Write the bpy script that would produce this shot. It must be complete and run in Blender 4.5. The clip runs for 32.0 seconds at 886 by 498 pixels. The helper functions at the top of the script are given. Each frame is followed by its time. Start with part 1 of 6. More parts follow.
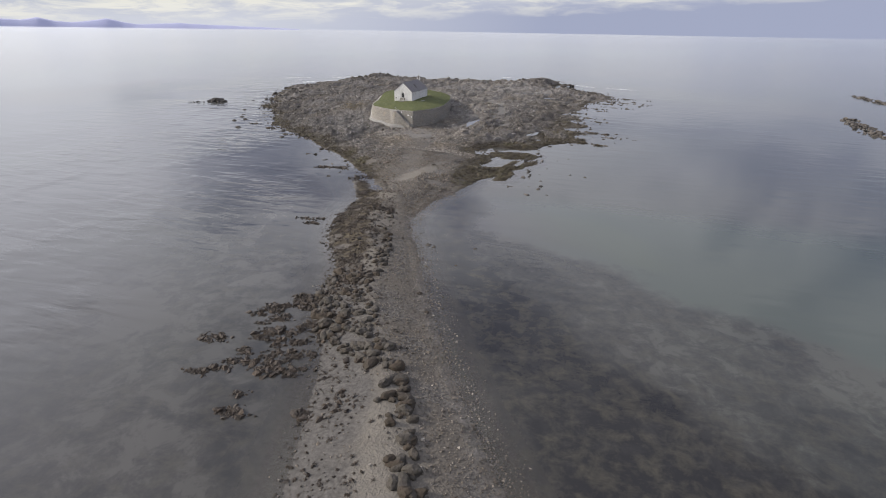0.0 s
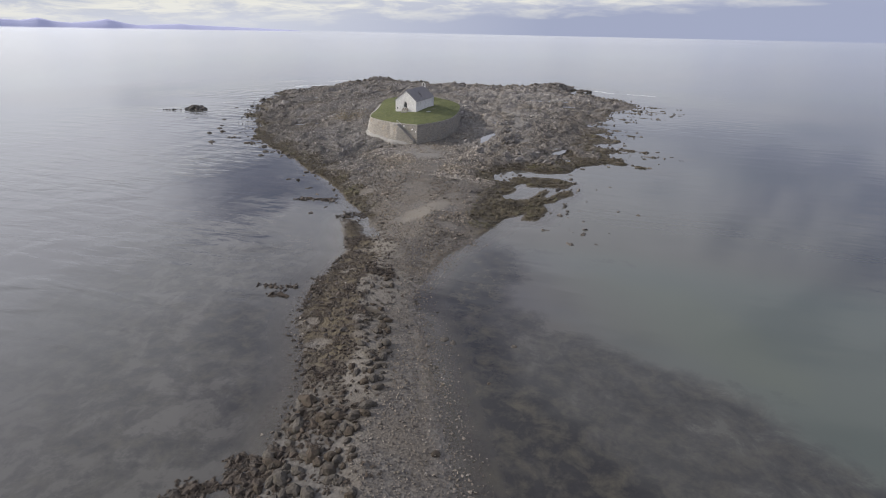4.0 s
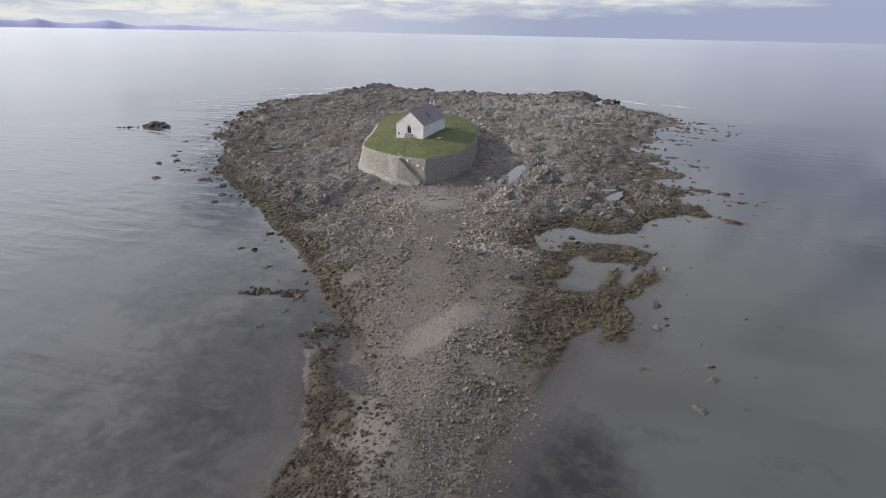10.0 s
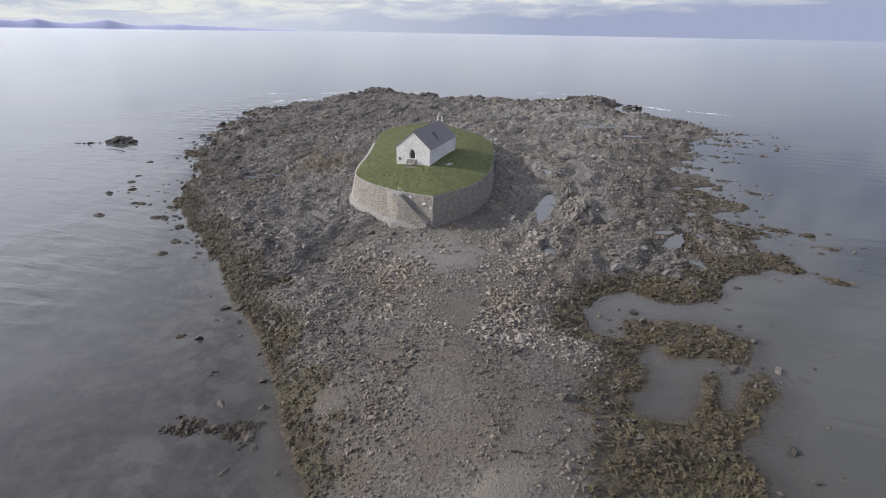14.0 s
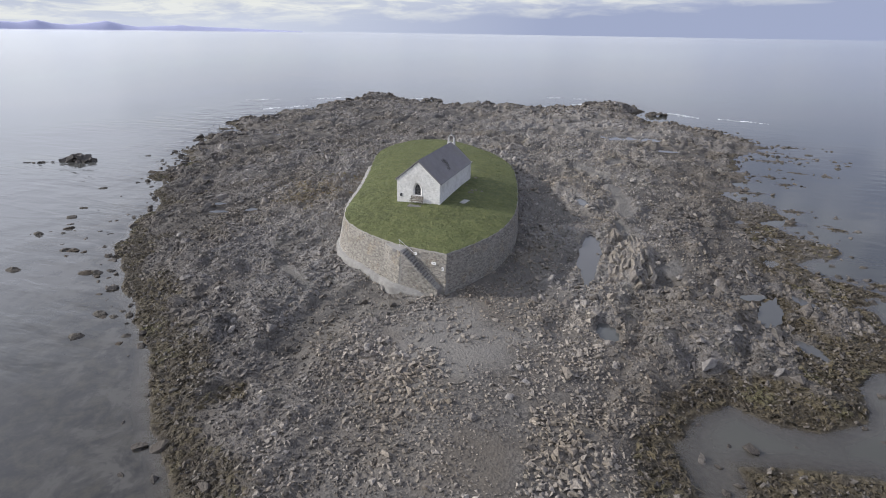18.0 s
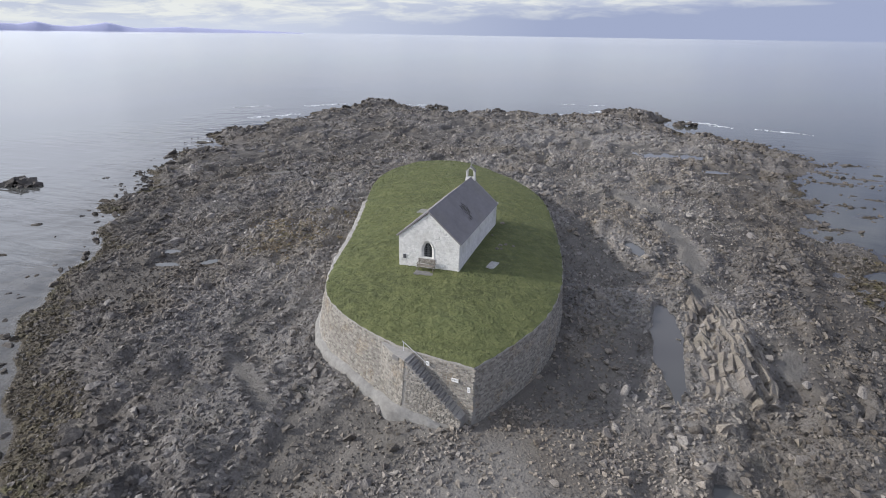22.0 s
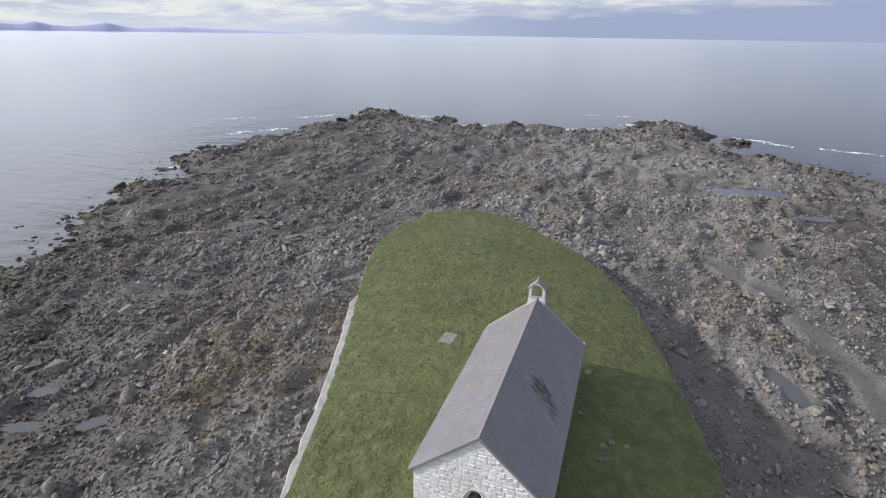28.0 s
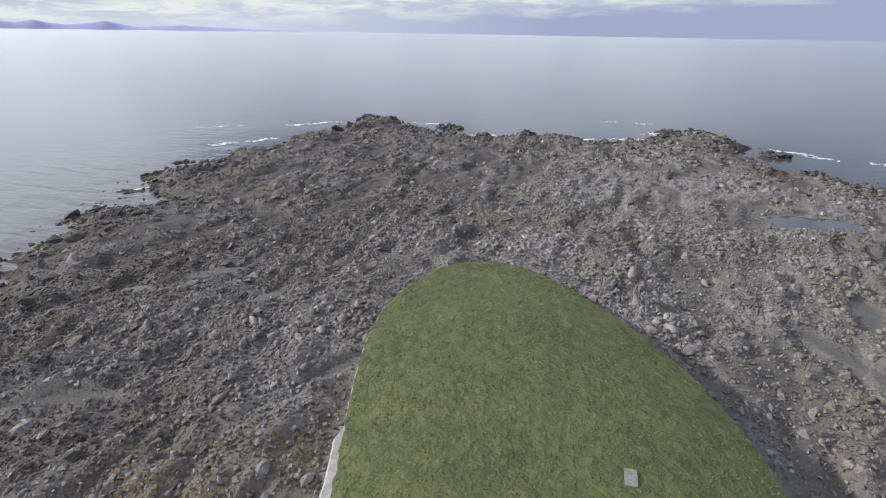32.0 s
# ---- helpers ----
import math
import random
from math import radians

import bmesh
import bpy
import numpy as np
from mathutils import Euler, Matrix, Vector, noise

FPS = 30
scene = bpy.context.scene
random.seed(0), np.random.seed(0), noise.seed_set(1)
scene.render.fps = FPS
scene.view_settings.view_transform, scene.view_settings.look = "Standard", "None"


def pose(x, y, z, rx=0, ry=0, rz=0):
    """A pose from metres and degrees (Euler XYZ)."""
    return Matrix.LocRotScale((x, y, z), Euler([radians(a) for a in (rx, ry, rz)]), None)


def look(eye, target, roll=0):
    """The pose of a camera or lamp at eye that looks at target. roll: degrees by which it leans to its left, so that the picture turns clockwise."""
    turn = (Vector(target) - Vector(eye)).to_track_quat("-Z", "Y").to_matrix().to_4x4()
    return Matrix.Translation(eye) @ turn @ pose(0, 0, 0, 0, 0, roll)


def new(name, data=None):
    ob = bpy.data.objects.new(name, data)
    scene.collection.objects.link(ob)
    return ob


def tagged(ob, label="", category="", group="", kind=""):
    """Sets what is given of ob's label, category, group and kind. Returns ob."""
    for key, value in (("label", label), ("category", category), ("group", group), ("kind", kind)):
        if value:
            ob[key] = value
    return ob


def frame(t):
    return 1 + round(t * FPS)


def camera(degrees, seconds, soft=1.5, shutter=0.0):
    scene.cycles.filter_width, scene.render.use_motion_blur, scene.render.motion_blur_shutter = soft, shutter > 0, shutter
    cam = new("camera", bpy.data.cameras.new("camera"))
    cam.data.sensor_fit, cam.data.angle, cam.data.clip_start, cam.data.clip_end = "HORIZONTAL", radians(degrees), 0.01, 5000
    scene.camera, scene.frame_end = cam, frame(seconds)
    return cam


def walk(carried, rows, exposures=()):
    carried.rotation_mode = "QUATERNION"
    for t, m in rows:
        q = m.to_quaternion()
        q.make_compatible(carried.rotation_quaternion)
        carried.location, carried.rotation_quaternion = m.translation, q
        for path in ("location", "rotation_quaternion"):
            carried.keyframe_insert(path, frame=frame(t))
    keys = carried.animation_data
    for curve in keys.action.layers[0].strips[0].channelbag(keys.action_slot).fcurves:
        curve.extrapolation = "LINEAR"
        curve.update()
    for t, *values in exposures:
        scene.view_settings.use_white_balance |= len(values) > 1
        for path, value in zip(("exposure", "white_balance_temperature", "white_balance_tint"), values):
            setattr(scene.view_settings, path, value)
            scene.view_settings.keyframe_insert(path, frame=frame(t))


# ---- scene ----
cam = camera(78.43, 32.0, soft=1.0)
PATH = [
    (0.0, 66.743, -152.857, 27.579, 67.877, -0.838, 18.732),
    (1.0, 64.071, -146.981, 27.407, 67.928, -0.895, 18.768),
    (2.0, 61.471, -141.086, 27.186, 67.978, -0.951, 18.805),
    (3.0, 58.991, -135.197, 26.904, 68.024, -1.003, 18.84),
    (4.0, 56.595, -129.516, 26.7, 68.066, -1.048, 18.874),
    (5.0, 54.24, -124.063, 26.631, 68.1, -1.086, 18.906),
    (6.0, 51.901, -118.64, 26.638, 68.127, -1.113, 18.935),
    (7.0, 49.585, -113.23, 26.681, 68.143, -1.128, 18.963),
    (8.0, 47.335, -107.993, 26.751, 68.149, -1.129, 18.987),
    (9.0, 45.15, -102.934, 26.839, 68.142, -1.115, 19.008),
    (10.0, 42.992, -97.898, 26.936, 68.125, -1.087, 19.027),
    (11.0, 40.838, -92.829, 27.032, 68.102, -1.05, 19.044),
    (12.0, 38.682, -87.777, 27.115, 68.077, -1.006, 19.06),
    (13.0, 36.526, -82.793, 27.175, 68.053, -0.959, 19.077),
    (14.0, 34.404, -77.901, 27.207, 68.033, -0.911, 19.093),
    (15.0, 32.355, -73.121, 27.207, 68.021, -0.866, 19.112),
    (16.0, 30.359, -68.431, 27.179, 68.021, -0.828, 19.133),
    (17.0, 28.344, -63.776, 27.139, 68.034, -0.798, 19.158),
    (18.0, 26.307, -59.171, 27.102, 68.059, -0.776, 19.185),
    (19.0, 24.317, -54.7, 27.083, 68.092, -0.762, 19.213),
    (20.0, 22.354, -50.283, 27.055, 68.13, -0.753, 19.242),
    (21.0, 20.319, -45.693, 26.958, 68.168, -0.75, 19.27),
    (22.0, 18.224, -40.983, 26.82, 68.203, -0.752, 19.296),
    (23.0, 16.195, -36.491, 26.754, 68.232, -0.756, 19.319),
    (24.0, 14.246, -32.214, 26.77, 68.251, -0.762, 19.339),
    (25.0, 12.304, -27.915, 26.793, 68.257, -0.77, 19.354),
    (26.0, 10.401, -23.784, 26.859, 68.252, -0.779, 19.364),
    (27.0, 8.576, -19.958, 27.011, 68.236, -0.788, 19.371),
    (28.0, 6.847, -16.411, 27.271, 68.212, -0.798, 19.375),
    (29.0, 5.167, -12.941, 27.553, 68.181, -0.808, 19.376),
    (30.0, 3.455, -9.27, 27.704, 68.145, -0.819, 19.376),
    (31.0, 1.712, -5.472, 27.738, 68.105, -0.83, 19.374),
    (32.0, -0.043, -1.644, 27.714, 68.064, -0.842, 19.372),
]
EXPOSURES = [(0, 0.02, 6600, 10), (10, 0.02, 6440, 10), (18, 0.04, 6260, 9.5), (32, 0.06, 6180, 9)]
walk(cam, [(t, pose(*p)) for t, *p in PATH], exposures=EXPOSURES)

# ---- world, sun ----
SUN_AZ, SUN_EL = radians(-108), radians(27)          # from +y, clockwise seen from above
to_sun = Vector((math.sin(SUN_AZ) * math.cos(SUN_EL), math.cos(SUN_AZ) * math.cos(SUN_EL), math.sin(SUN_EL)))
sun = new("sun", bpy.data.lights.new("sun", "SUN"))
sun.data.energy, sun.data.angle, sun.data.color = 3.8, radians(2.5), (1.0, 0.94, 0.87)
sun.matrix_world = look(to_sun * 50, (0, 0, 0))


class Tree:
    """A small helper to wire shader nodes."""

    def __init__(self, owner):
        self.t = owner.node_tree
        self.t.nodes.clear()

    def node(self, kind, inputs=(), **props):
        n = self.t.nodes.new(kind)
        for k, v in props.items():
            setattr(n, k, v)
        for k, v in dict(inputs).items():
            if isinstance(v, bpy.types.NodeSocket):
                self.t.links.new(v, n.inputs[k])
            else:
                n.inputs[k].default_value = v
        return n

    def noise(self, vec, scale, detail=4, rough=0.55, distort=0.0):
        return self.node("ShaderNodeTexNoise", {"Vector": vec, "Scale": scale, "Detail": detail, "Roughness": rough, "Distortion": distort}).outputs["Fac"]

    def ramp(self, fac, *stops):
        n = self.node("ShaderNodeValToRGB", {"Fac": fac})
        e = n.color_ramp.elements
        while len(e) < len(stops):
            e.new(0.5)
        for el, (p, c) in zip(e, stops):
            el.position = p
            el.color = (c, c, c, 1) if isinstance(c, (int, float)) else (*c, 1)
        return n.outputs["Color"]

    def mix(self, fac, a, b, mode="MIX"):
        n = self.node("ShaderNodeMix", data_type="RGBA", blend_type=mode)
        for i, v in ((0, fac), (6, a), (7, b)):
            if isinstance(v, bpy.types.NodeSocket):
                self.t.links.new(v, n.inputs[i])
            else:
                n.inputs[i].default_value = (*v, 1) if isinstance(v, tuple) and len(v) == 3 else v
        return n.outputs[2]

    def math(self, op, a, b=0.0, clamp=False):
        n = self.node("ShaderNodeMath", operation=op, use_clamp=clamp)
        for i, v in ((0, a), (1, b)):
            if isinstance(v, bpy.types.NodeSocket):
                self.t.links.new(v, n.inputs[i])
            else:
                n.inputs[i].default_value = v
        return n.outputs[0]

    def pos(self):
        return self.node("ShaderNodeNewGeometry").outputs["Position"]

    def island(self):
        return self.node("ShaderNodeNewGeometry").outputs["Random Per Island"]

    def attr(self, name):
        return self.node("ShaderNodeAttribute", attribute_name=name).outputs["Fac"]

    def bump(self, height, strength, distance, normal=None):
        d = {"Height": height, "Strength": strength, "Distance": distance}
        if normal:
            d["Normal"] = normal
        return self.node("ShaderNodeBump", d).outputs["Normal"]

    def surface(self, shader):
        out = self.node("ShaderNodeOutputMaterial")
        self.t.links.new(shader, out.inputs["Surface"])

    def principled(self, color, rough=0.9, normal=None, **more):
        d = {"Base Color": (*color, 1) if isinstance(color, tuple) else color, "Roughness": rough, "Specular IOR Level": 0.3}
        if normal:
            d["Normal"] = normal
        d.update(more)
        return self.node("ShaderNodeBsdfPrincipled", d).outputs["BSDF"]


def material(name):
    m = bpy.data.materials.new(name)
    m.use_nodes = True
    return m, Tree(m)


world = bpy.data.worlds.new("world")
scene.world = world
world.use_nodes = True
w = Tree(world)
sky = w.node("ShaderNodeTexSky", sky_type="NISHITA", sun_disc=False, sun_elevation=SUN_EL, sun_rotation=SUN_AZ % (2 * math.pi),
             air_density=1.0, dust_density=1.5, ozone_density=2.0)
way = w.node("ShaderNodeTexCoord").outputs["Generated"]
parts_xyz = w.node("ShaderNodeSeparateXYZ", {"Vector": way})
up = parts_xyz.outputs["Z"]
# cloud deck: the direction laid out on a flat sheet, so that clouds narrow towards the horizon
den = w.math("ADD", w.math("MAXIMUM", up, 0.0), 0.16)
sheet = w.node("ShaderNodeCombineXYZ", {"X": w.math("DIVIDE", parts_xyz.outputs["X"], den), "Y": w.math("DIVIDE", parts_xyz.outputs["Y"], den), "Z": 0.0}).outputs[0]
cover = w.noise(sheet, 0.75, 8, 0.56, 0.5)
# towards the sun the cover is bright and cream, away from it a lavender-grey bank
facing = w.node("ShaderNodeVectorMath", {0: way, 1: tuple(Vector((to_sun.x, to_sun.y, 0)).normalized())}, operation="DOT_PRODUCT").outputs["Value"]
side = w.ramp(w.math("MULTIPLY_ADD", facing, 0.5), (0.0, 0.0), (0.22, 0.10), (0.62, 0.46), (0.95, 1.0))
side.node.inputs["Fac"].links[0].from_node.inputs[2].default_value = 0.5
mask = w.ramp(w.math("ADD", cover, w.math("MULTIPLY", side, 0.05)), (0.42, 0.0), (0.53, 1.0))
tone = w.mix(side, (0.58, 0.62, 0.74), (1.72, 1.77, 1.95))
tone = w.mix(w.ramp(w.noise(sheet, 2.1, 7, 0.6), (0.3, 0.6), (0.7, 0.0)), tone, w.mix(0.5, tone, (0.34, 0.37, 0.48)))
blue = w.node("ShaderNodeVectorMath", {0: sky.outputs["Color"], "Scale": 0.075}, operation="SCALE").outputs["Vector"]
blue = w.mix(0.75, blue, (0.21, 0.26, 0.46))
deck = w.mix(mask, blue, tone)
# long low streaks and haze along the horizon
low = w.node("ShaderNodeMapping", {"Vector": way, "Scale": (2.2, 2.2, 26.0)}).outputs[0]
streak = w.ramp(w.noise(low, 1.6, 6, 0.55, 0.3), (0.40, 0.0), (0.62, 1.0))
haze = w.mix(side, w.mix(streak, (0.34, 0.37, 0.50), (0.39, 0.42, 0.545)), w.mix(streak, (0.86, 0.89, 0.99), (1.06, 1.08, 1.12)))
fine_low = w.node("ShaderNodeMapping", {"Vector": way, "Scale": (7.0, 7.0, 42.0)}).outputs[0]
wisp = w.noise(fine_low, 1.5, 7, 0.6, 0.4)
turn = w.math("MULTIPLY_ADD", facing, 0.5)
turn.node.inputs[2].default_value = 0.5
bank_top = w.ramp(turn, (0.15, 0.75), (0.33, 0.42), (0.50, 0.265), (0.60, 0.19), (0.70, 0.10), (0.84, 0.0))
rise = w.math("SUBTRACT", w.math("ADD", w.math("MULTIPLY", up, 10.0), w.math("MULTIPLY", w.math("SUBTRACT", wisp, 0.5), 0.42)), bank_top)
above = w.ramp(w.math("ADD", rise, 0.12), (0.0, 0.0), (0.30, 1.0))
cream = w.mix(w.ramp(wisp, (0.42, 0.0), (0.58, 1.0)), (0.55, 0.58, 0.67), (0.80, 0.80, 0.76))
bank = w.mix(w.ramp(turn, (0.42, 0.0), (0.68, 1.0)), (0.355, 0.395, 0.545), (0.62, 0.65, 0.74))
brink = w.mix(above, bank, cream)
haze = w.mix(w.ramp(up, (0.055, 1.0), (0.12, 0.0)), haze, brink)
near = w.ramp(up, (0.04, 1.0), (0.30, 0.0))
back = w.node("ShaderNodeBackground", {"Color": w.mix(near, deck, haze), "Strength": 1.0})
wout = w.node("ShaderNodeOutputWorld")
w.t.links.new(back.outputs[0], wout.inputs["Surface"])

# ---- numbers of the place: chapel axes, z = 0 at the sea ----
SHORE = [(21.4, -59.8), (19.4, -56.6), (16.9, -53.8), (12.8, -50.4), (3.3, -41.4), (-7.1, -32.2), (-14, -27.5), (-19.2, -23.4), (-25.7, -18.1), (-33.3, -12), (-41.7, -3.7),
         (-44.4, 4), (-54, 12.7), (-59.9, 21.7), (-61.5, 29), (-63, 31.5), (-71.9, 40.7), (-75.6, 45), (-75.4, 49.9), (-80, 57), (-82, 60.5), (-75.4, 63.2), (-74.5, 65.8), (-82.6, 72.1),
         (-89.4, 77.6), (-89, 84), (-88.5, 95), (-88, 103), (-85, 113), (-85.7, 122), (-86.5, 133), (-84, 142), (-83, 156), (-76, 163), (-66, 154.5), (-56, 150), (-48, 148.8)]
SHORE += [(-41.7, 145), (-31.6, 146.3), (-28.4, 155), (-18.3, 157.5), (-12.5, 152.7), (1.8, 156), (8, 174), (18.6, 184), (24.4, 171), (30, 160), (24, 148.5), (36, 130), (47.4, 128), (56, 114),
          (60.8, 99.8), (52.9, 86.8), (48.4, 72.5), (50.2, 62.6), (45.2, 48.2), (50, 40), (50.5, 29.3), (46.7, 24.5), (53.2, 24.7), (52.5, 19.3), (48.4, 13), (51.4, 11.3), (54.2, 7.2), (53.4, 0),
          (56, 0), (57.8, -5.2), (55, -5.5), (53.3, -4.2), (52, -8.3), (48.7, -9.6), (46.9, -12), (45.7, -17.1), (42.4, -19.8), (38.9, -19.7), (36.5, -18.4), (33.8, -21), (32.5, -24.9)]
# the weed-grown ledges with water standing between them, then down the open side of the causeway and up its sheltered side
SHORE += [(33.3, -29.5), (36.3, -29.5), (36.1, -25.5), (41.6, -24), (44.8, -23.4), (48.1, -25.7), (47.1, -30.5), (43.6, -30.6), (40.3, -31.7), (39.6, -28.8), (38.6, -29.8), (37.8, -33),
          (38.8, -34.5), (38.3, -37.2), (37, -38.5), (37.9, -40.8), (40, -40.7), (41.6, -40.1), (42.6, -36.8), (42.7, -33.5), (44.8, -32.3), (44.1, -36.7), (44.9, -38.2), (46, -33.6),
          (48.1, -31.1), (48.8, -34.2), (47.1, -37.1), (46.5, -39.7), (44.8, -41.8), (46, -45), (45.3, -50.5), (43, -51), (43, -47.5), (40.4, -51.5), (39.9, -55.7), (38.8, -61.3), (36.8, -68), (36.4, -74)]
SHORE += [(37, -81), (41, -88), (48, -102), (53.4, -112.5), (57.8, -120), (62.6, -127), (70, -141), (78, -162), (110, -225), (90, -225), (64, -168), (53, -141),
          (48, -128), (44.5, -119), (42.5, -115), (38.7, -110.5), (36.3, -104), (34.6, -98), (31, -93), (28.2, -89), (26, -83), (25, -77), (24, -72),
          (20.5, -65), (16.8, -60), (19.7, -60.4), (23, -64.8), (25.6, -65.4), (23.7, -63.6)]
WALL = [(10.5, -12.0), (12.1, -8.8), (13.9, -4.0), (14.3, 1.5), (13.6, 8), (11.1, 19.3), (8.1, 29.5), (4.1, 36.5), (-2.0, 43.0), (-6.0, 46.7),
        (-10.8, 48.6), (-15.2, 46.8), (-17.5, 42), (-17.9, 34.5), (-16.2, 27), (-11.6, 15.5), (-8.4, 6.3), (-6.5, -0.5), (-5.0, -4.6),
        (-3.0, -7.2), (0, -9.2), (3, -10.6), (6, -11.5)]


def hash2(i, j, seed):
    h = (i.astype(np.int64) * 374761393 + j.astype(np.int64) * 668265263 + seed * 974711) & 0xFFFFFFFF
    h = ((h ^ (h >> 13)) * 1274126177) & 0xFFFFFFFF
    return ((h ^ (h >> 16)) & 0xFFFF) / 65535.0


def vnoise(x, y, seed=0):
    i, j = np.floor(x), np.floor(y)
    u, v = x - i, y - j
    u, v = u * u * (3 - 2 * u), v * v * (3 - 2 * v)
    a, b, c, d = hash2(i, j, seed), hash2(i + 1, j, seed), hash2(i, j + 1, seed), hash2(i + 1, j + 1, seed)
    return (a * (1 - u) + b * u) * (1 - v) + (c * (1 - u) + d * u) * v


def fbm(x, y, size, octaves=4, seed=0):
    s, amp, tot = 0, 1.0, 0
    for k in range(octaves):
        s = s + amp * vnoise(x / size + 17.3 * k, y / size - 9.1 * k, seed + k)
        tot += amp
        amp, size = amp * 0.5, size * 0.5
    return s / tot * 2 - 1


def inside_distance(x, y, ring):
    """Distance to a closed outline, positive inside."""
    best, inside = np.full(x.shape, 1e9), np.zeros(x.shape, bool)
    n = len(ring)
    for k in range(n):
        (ax, ay), (bx, by) = ring[k], ring[(k + 1) % n]
        dx, dy = bx - ax, by - ay
        t = np.clip(((x - ax) * dx + (y - ay) * dy) / (dx * dx + dy * dy), 0, 1)
        best = np.minimum(best, (x - ax - t * dx) ** 2 + (y - ay - t * dy) ** 2)
        if ay != by:
            inside ^= ((ay > y) != (by > y)) & (x < dx * (y - ay) / dy + ax)
    return np.where(inside, 1, -1) * np.sqrt(best)


def smooth(a, b, x):
    t = np.clip((x - a) / (b - a), 0, 1)
    return t * t * (3 - 2 * t)


# pools left by the tide: x, y, half length, half width, turn
POOLS = [(23.4, 4.8, 7.8, 1.08, 94), (26.6, -13.0, 1.9, 0.95, 110), (26, 88, 6.5, 3.4, 12), (34, 76, 2.6, 1.0, 5), (-32.5, 5.7, 1.2, 0.6, 30), (-30, 2.4, 1.2, 0.5, 20),
         (-25.3, 4.2, 1.0, 0.5, 60), (-26.8, 9.5, 1.1, 0.5, 40), (-23.7, 13.6, 1.1, 0.5, 10), (-19.8, 8.0, 1.0, 0.45, 40), (-44.8, 37, 2.8, 1.0, 30), (-31.6, 38, 2.0, 1.0, 60), (-56.7, 59, 2.2, 0.9, 20),
         (-24, 51, 2.0, 0.9, 0), (20.3, 25, 2.6, 0.8, 110), (42.0, -2.2, 3.0, 1.0, 76), (40.8, 0.6, 1.3, 0.6, 30), (46.2, 2.8, 1.8, 0.7, -60), (44.5, -7.8, 1.7, 0.7, -60)]
# basins open to the sea among the rocks, ledges standing out of it, flats of grey mud, and crags of bare bedrock (with their height)
BASINS = [(49, 33, 2.4, 1.2, 40), (47.5, 57, 2.6, 1.2, 80), (47, 68, 2.4, 1.0, 20), (51, 95, 3.0, 1.0, 30), (45, 120, 3.5, 1.2, -20), (50, 108, 3.0, 1.0, -30), (-68, 47, 2.0, 0.8, 40), (-80, 84, 2.6, 1.0, 60), (-79, 100, 2.4, 1.0, 50)]
LEDGES = [(57, 11.5, 2.6, 0.7, -20), (62, 5.5, 1.7, 0.6, -8), (53.5, 41, 1.8, 0.7, 0), (60.5, 72, 2.4, 0.5, -15), (57, 83, 3.0, 0.8, 5), (64, 89, 3.0, 0.6, -5), (65, 103, 2.2, 0.8, 0), (56, 60, 1.6, 0.6, 10),
          (57.5, 33, 1.4, 0.6, -10), (60, -6.6, 1.6, 0.6, -30), (51, 33, 2.0, 0.7, 30), (49, 51, 2.2, 0.6, 10), (54, 66, 1.6, 0.5, 0), (60, 94, 2.0, 0.5, 10), (-84, 69, 2.4, 0.8, 30), (-93, 90, 2.2, 0.8, 40), (-66, 43, 1.6, 0.6, 30)]
MUD = [(18.8, 47, 3.4, 1.3, 130), (22.1, 43, 3.2, 1.4, 120), (23.6, 56, 5.0, 1.6, 75), (24.5, 35.6, 3.6, 1.5, 110), (26, 30, 3.4, 1.3, 105), (26.6, 24, 4.0, 1.2, 95), (26.5, 16, 3.0, 1.0, 100),
       (-42, 42, 3.6, 1.0, 40), (-37, 20, 4.0, 1.0, 25), (-19, 29, 3.0, 0.8, 60), (-7, -13, 4.0, 0.7, -35), (33, 4, 2.6, 1.0, 80)]
CRAGS = [(14.8, 62, 4.5, 3.0, 20, 1.0), (15, 51, 4.0, 2.6, 60, 1.1), (26, 68, 5.0, 2.6, 150, 1.0), (29.5, 60, 4.0, 2.4, 150, 0.9), (15, 43, 3.0, 2.0, 40, 0.8), (-9, -25, 4.5, 2.6, 60, 1.1), (-5.5, -20.5, 3.4, 2.0, 55, 0.8),
         (-21, -11, 5.0, 2.4, 70, 0.8), (28.4, 5, 7.0, 2.2, 84, 0.8), (30.5, -13, 2.6, 1.5, 130, 0.6), (36, 12, 4.0, 2.2, 80, 0.7), (-33, 12, 6.0, 2.4, 75, 0.7)]


def oval(x, y, spec):
    """0 at the middle of an oval patch, 1 at its ragged rim."""
    px, py, a, b, turn = spec
    c, s = math.cos(radians(turn)), math.sin(radians(turn))
    u, v = ((x - px) * c + (y - py) * s) / a, ((y - py) * c - (x - px) * s) / b
    return np.sqrt(u * u + v * v) + 0.28 * fbm(x, y, 2.4, 2, 31)


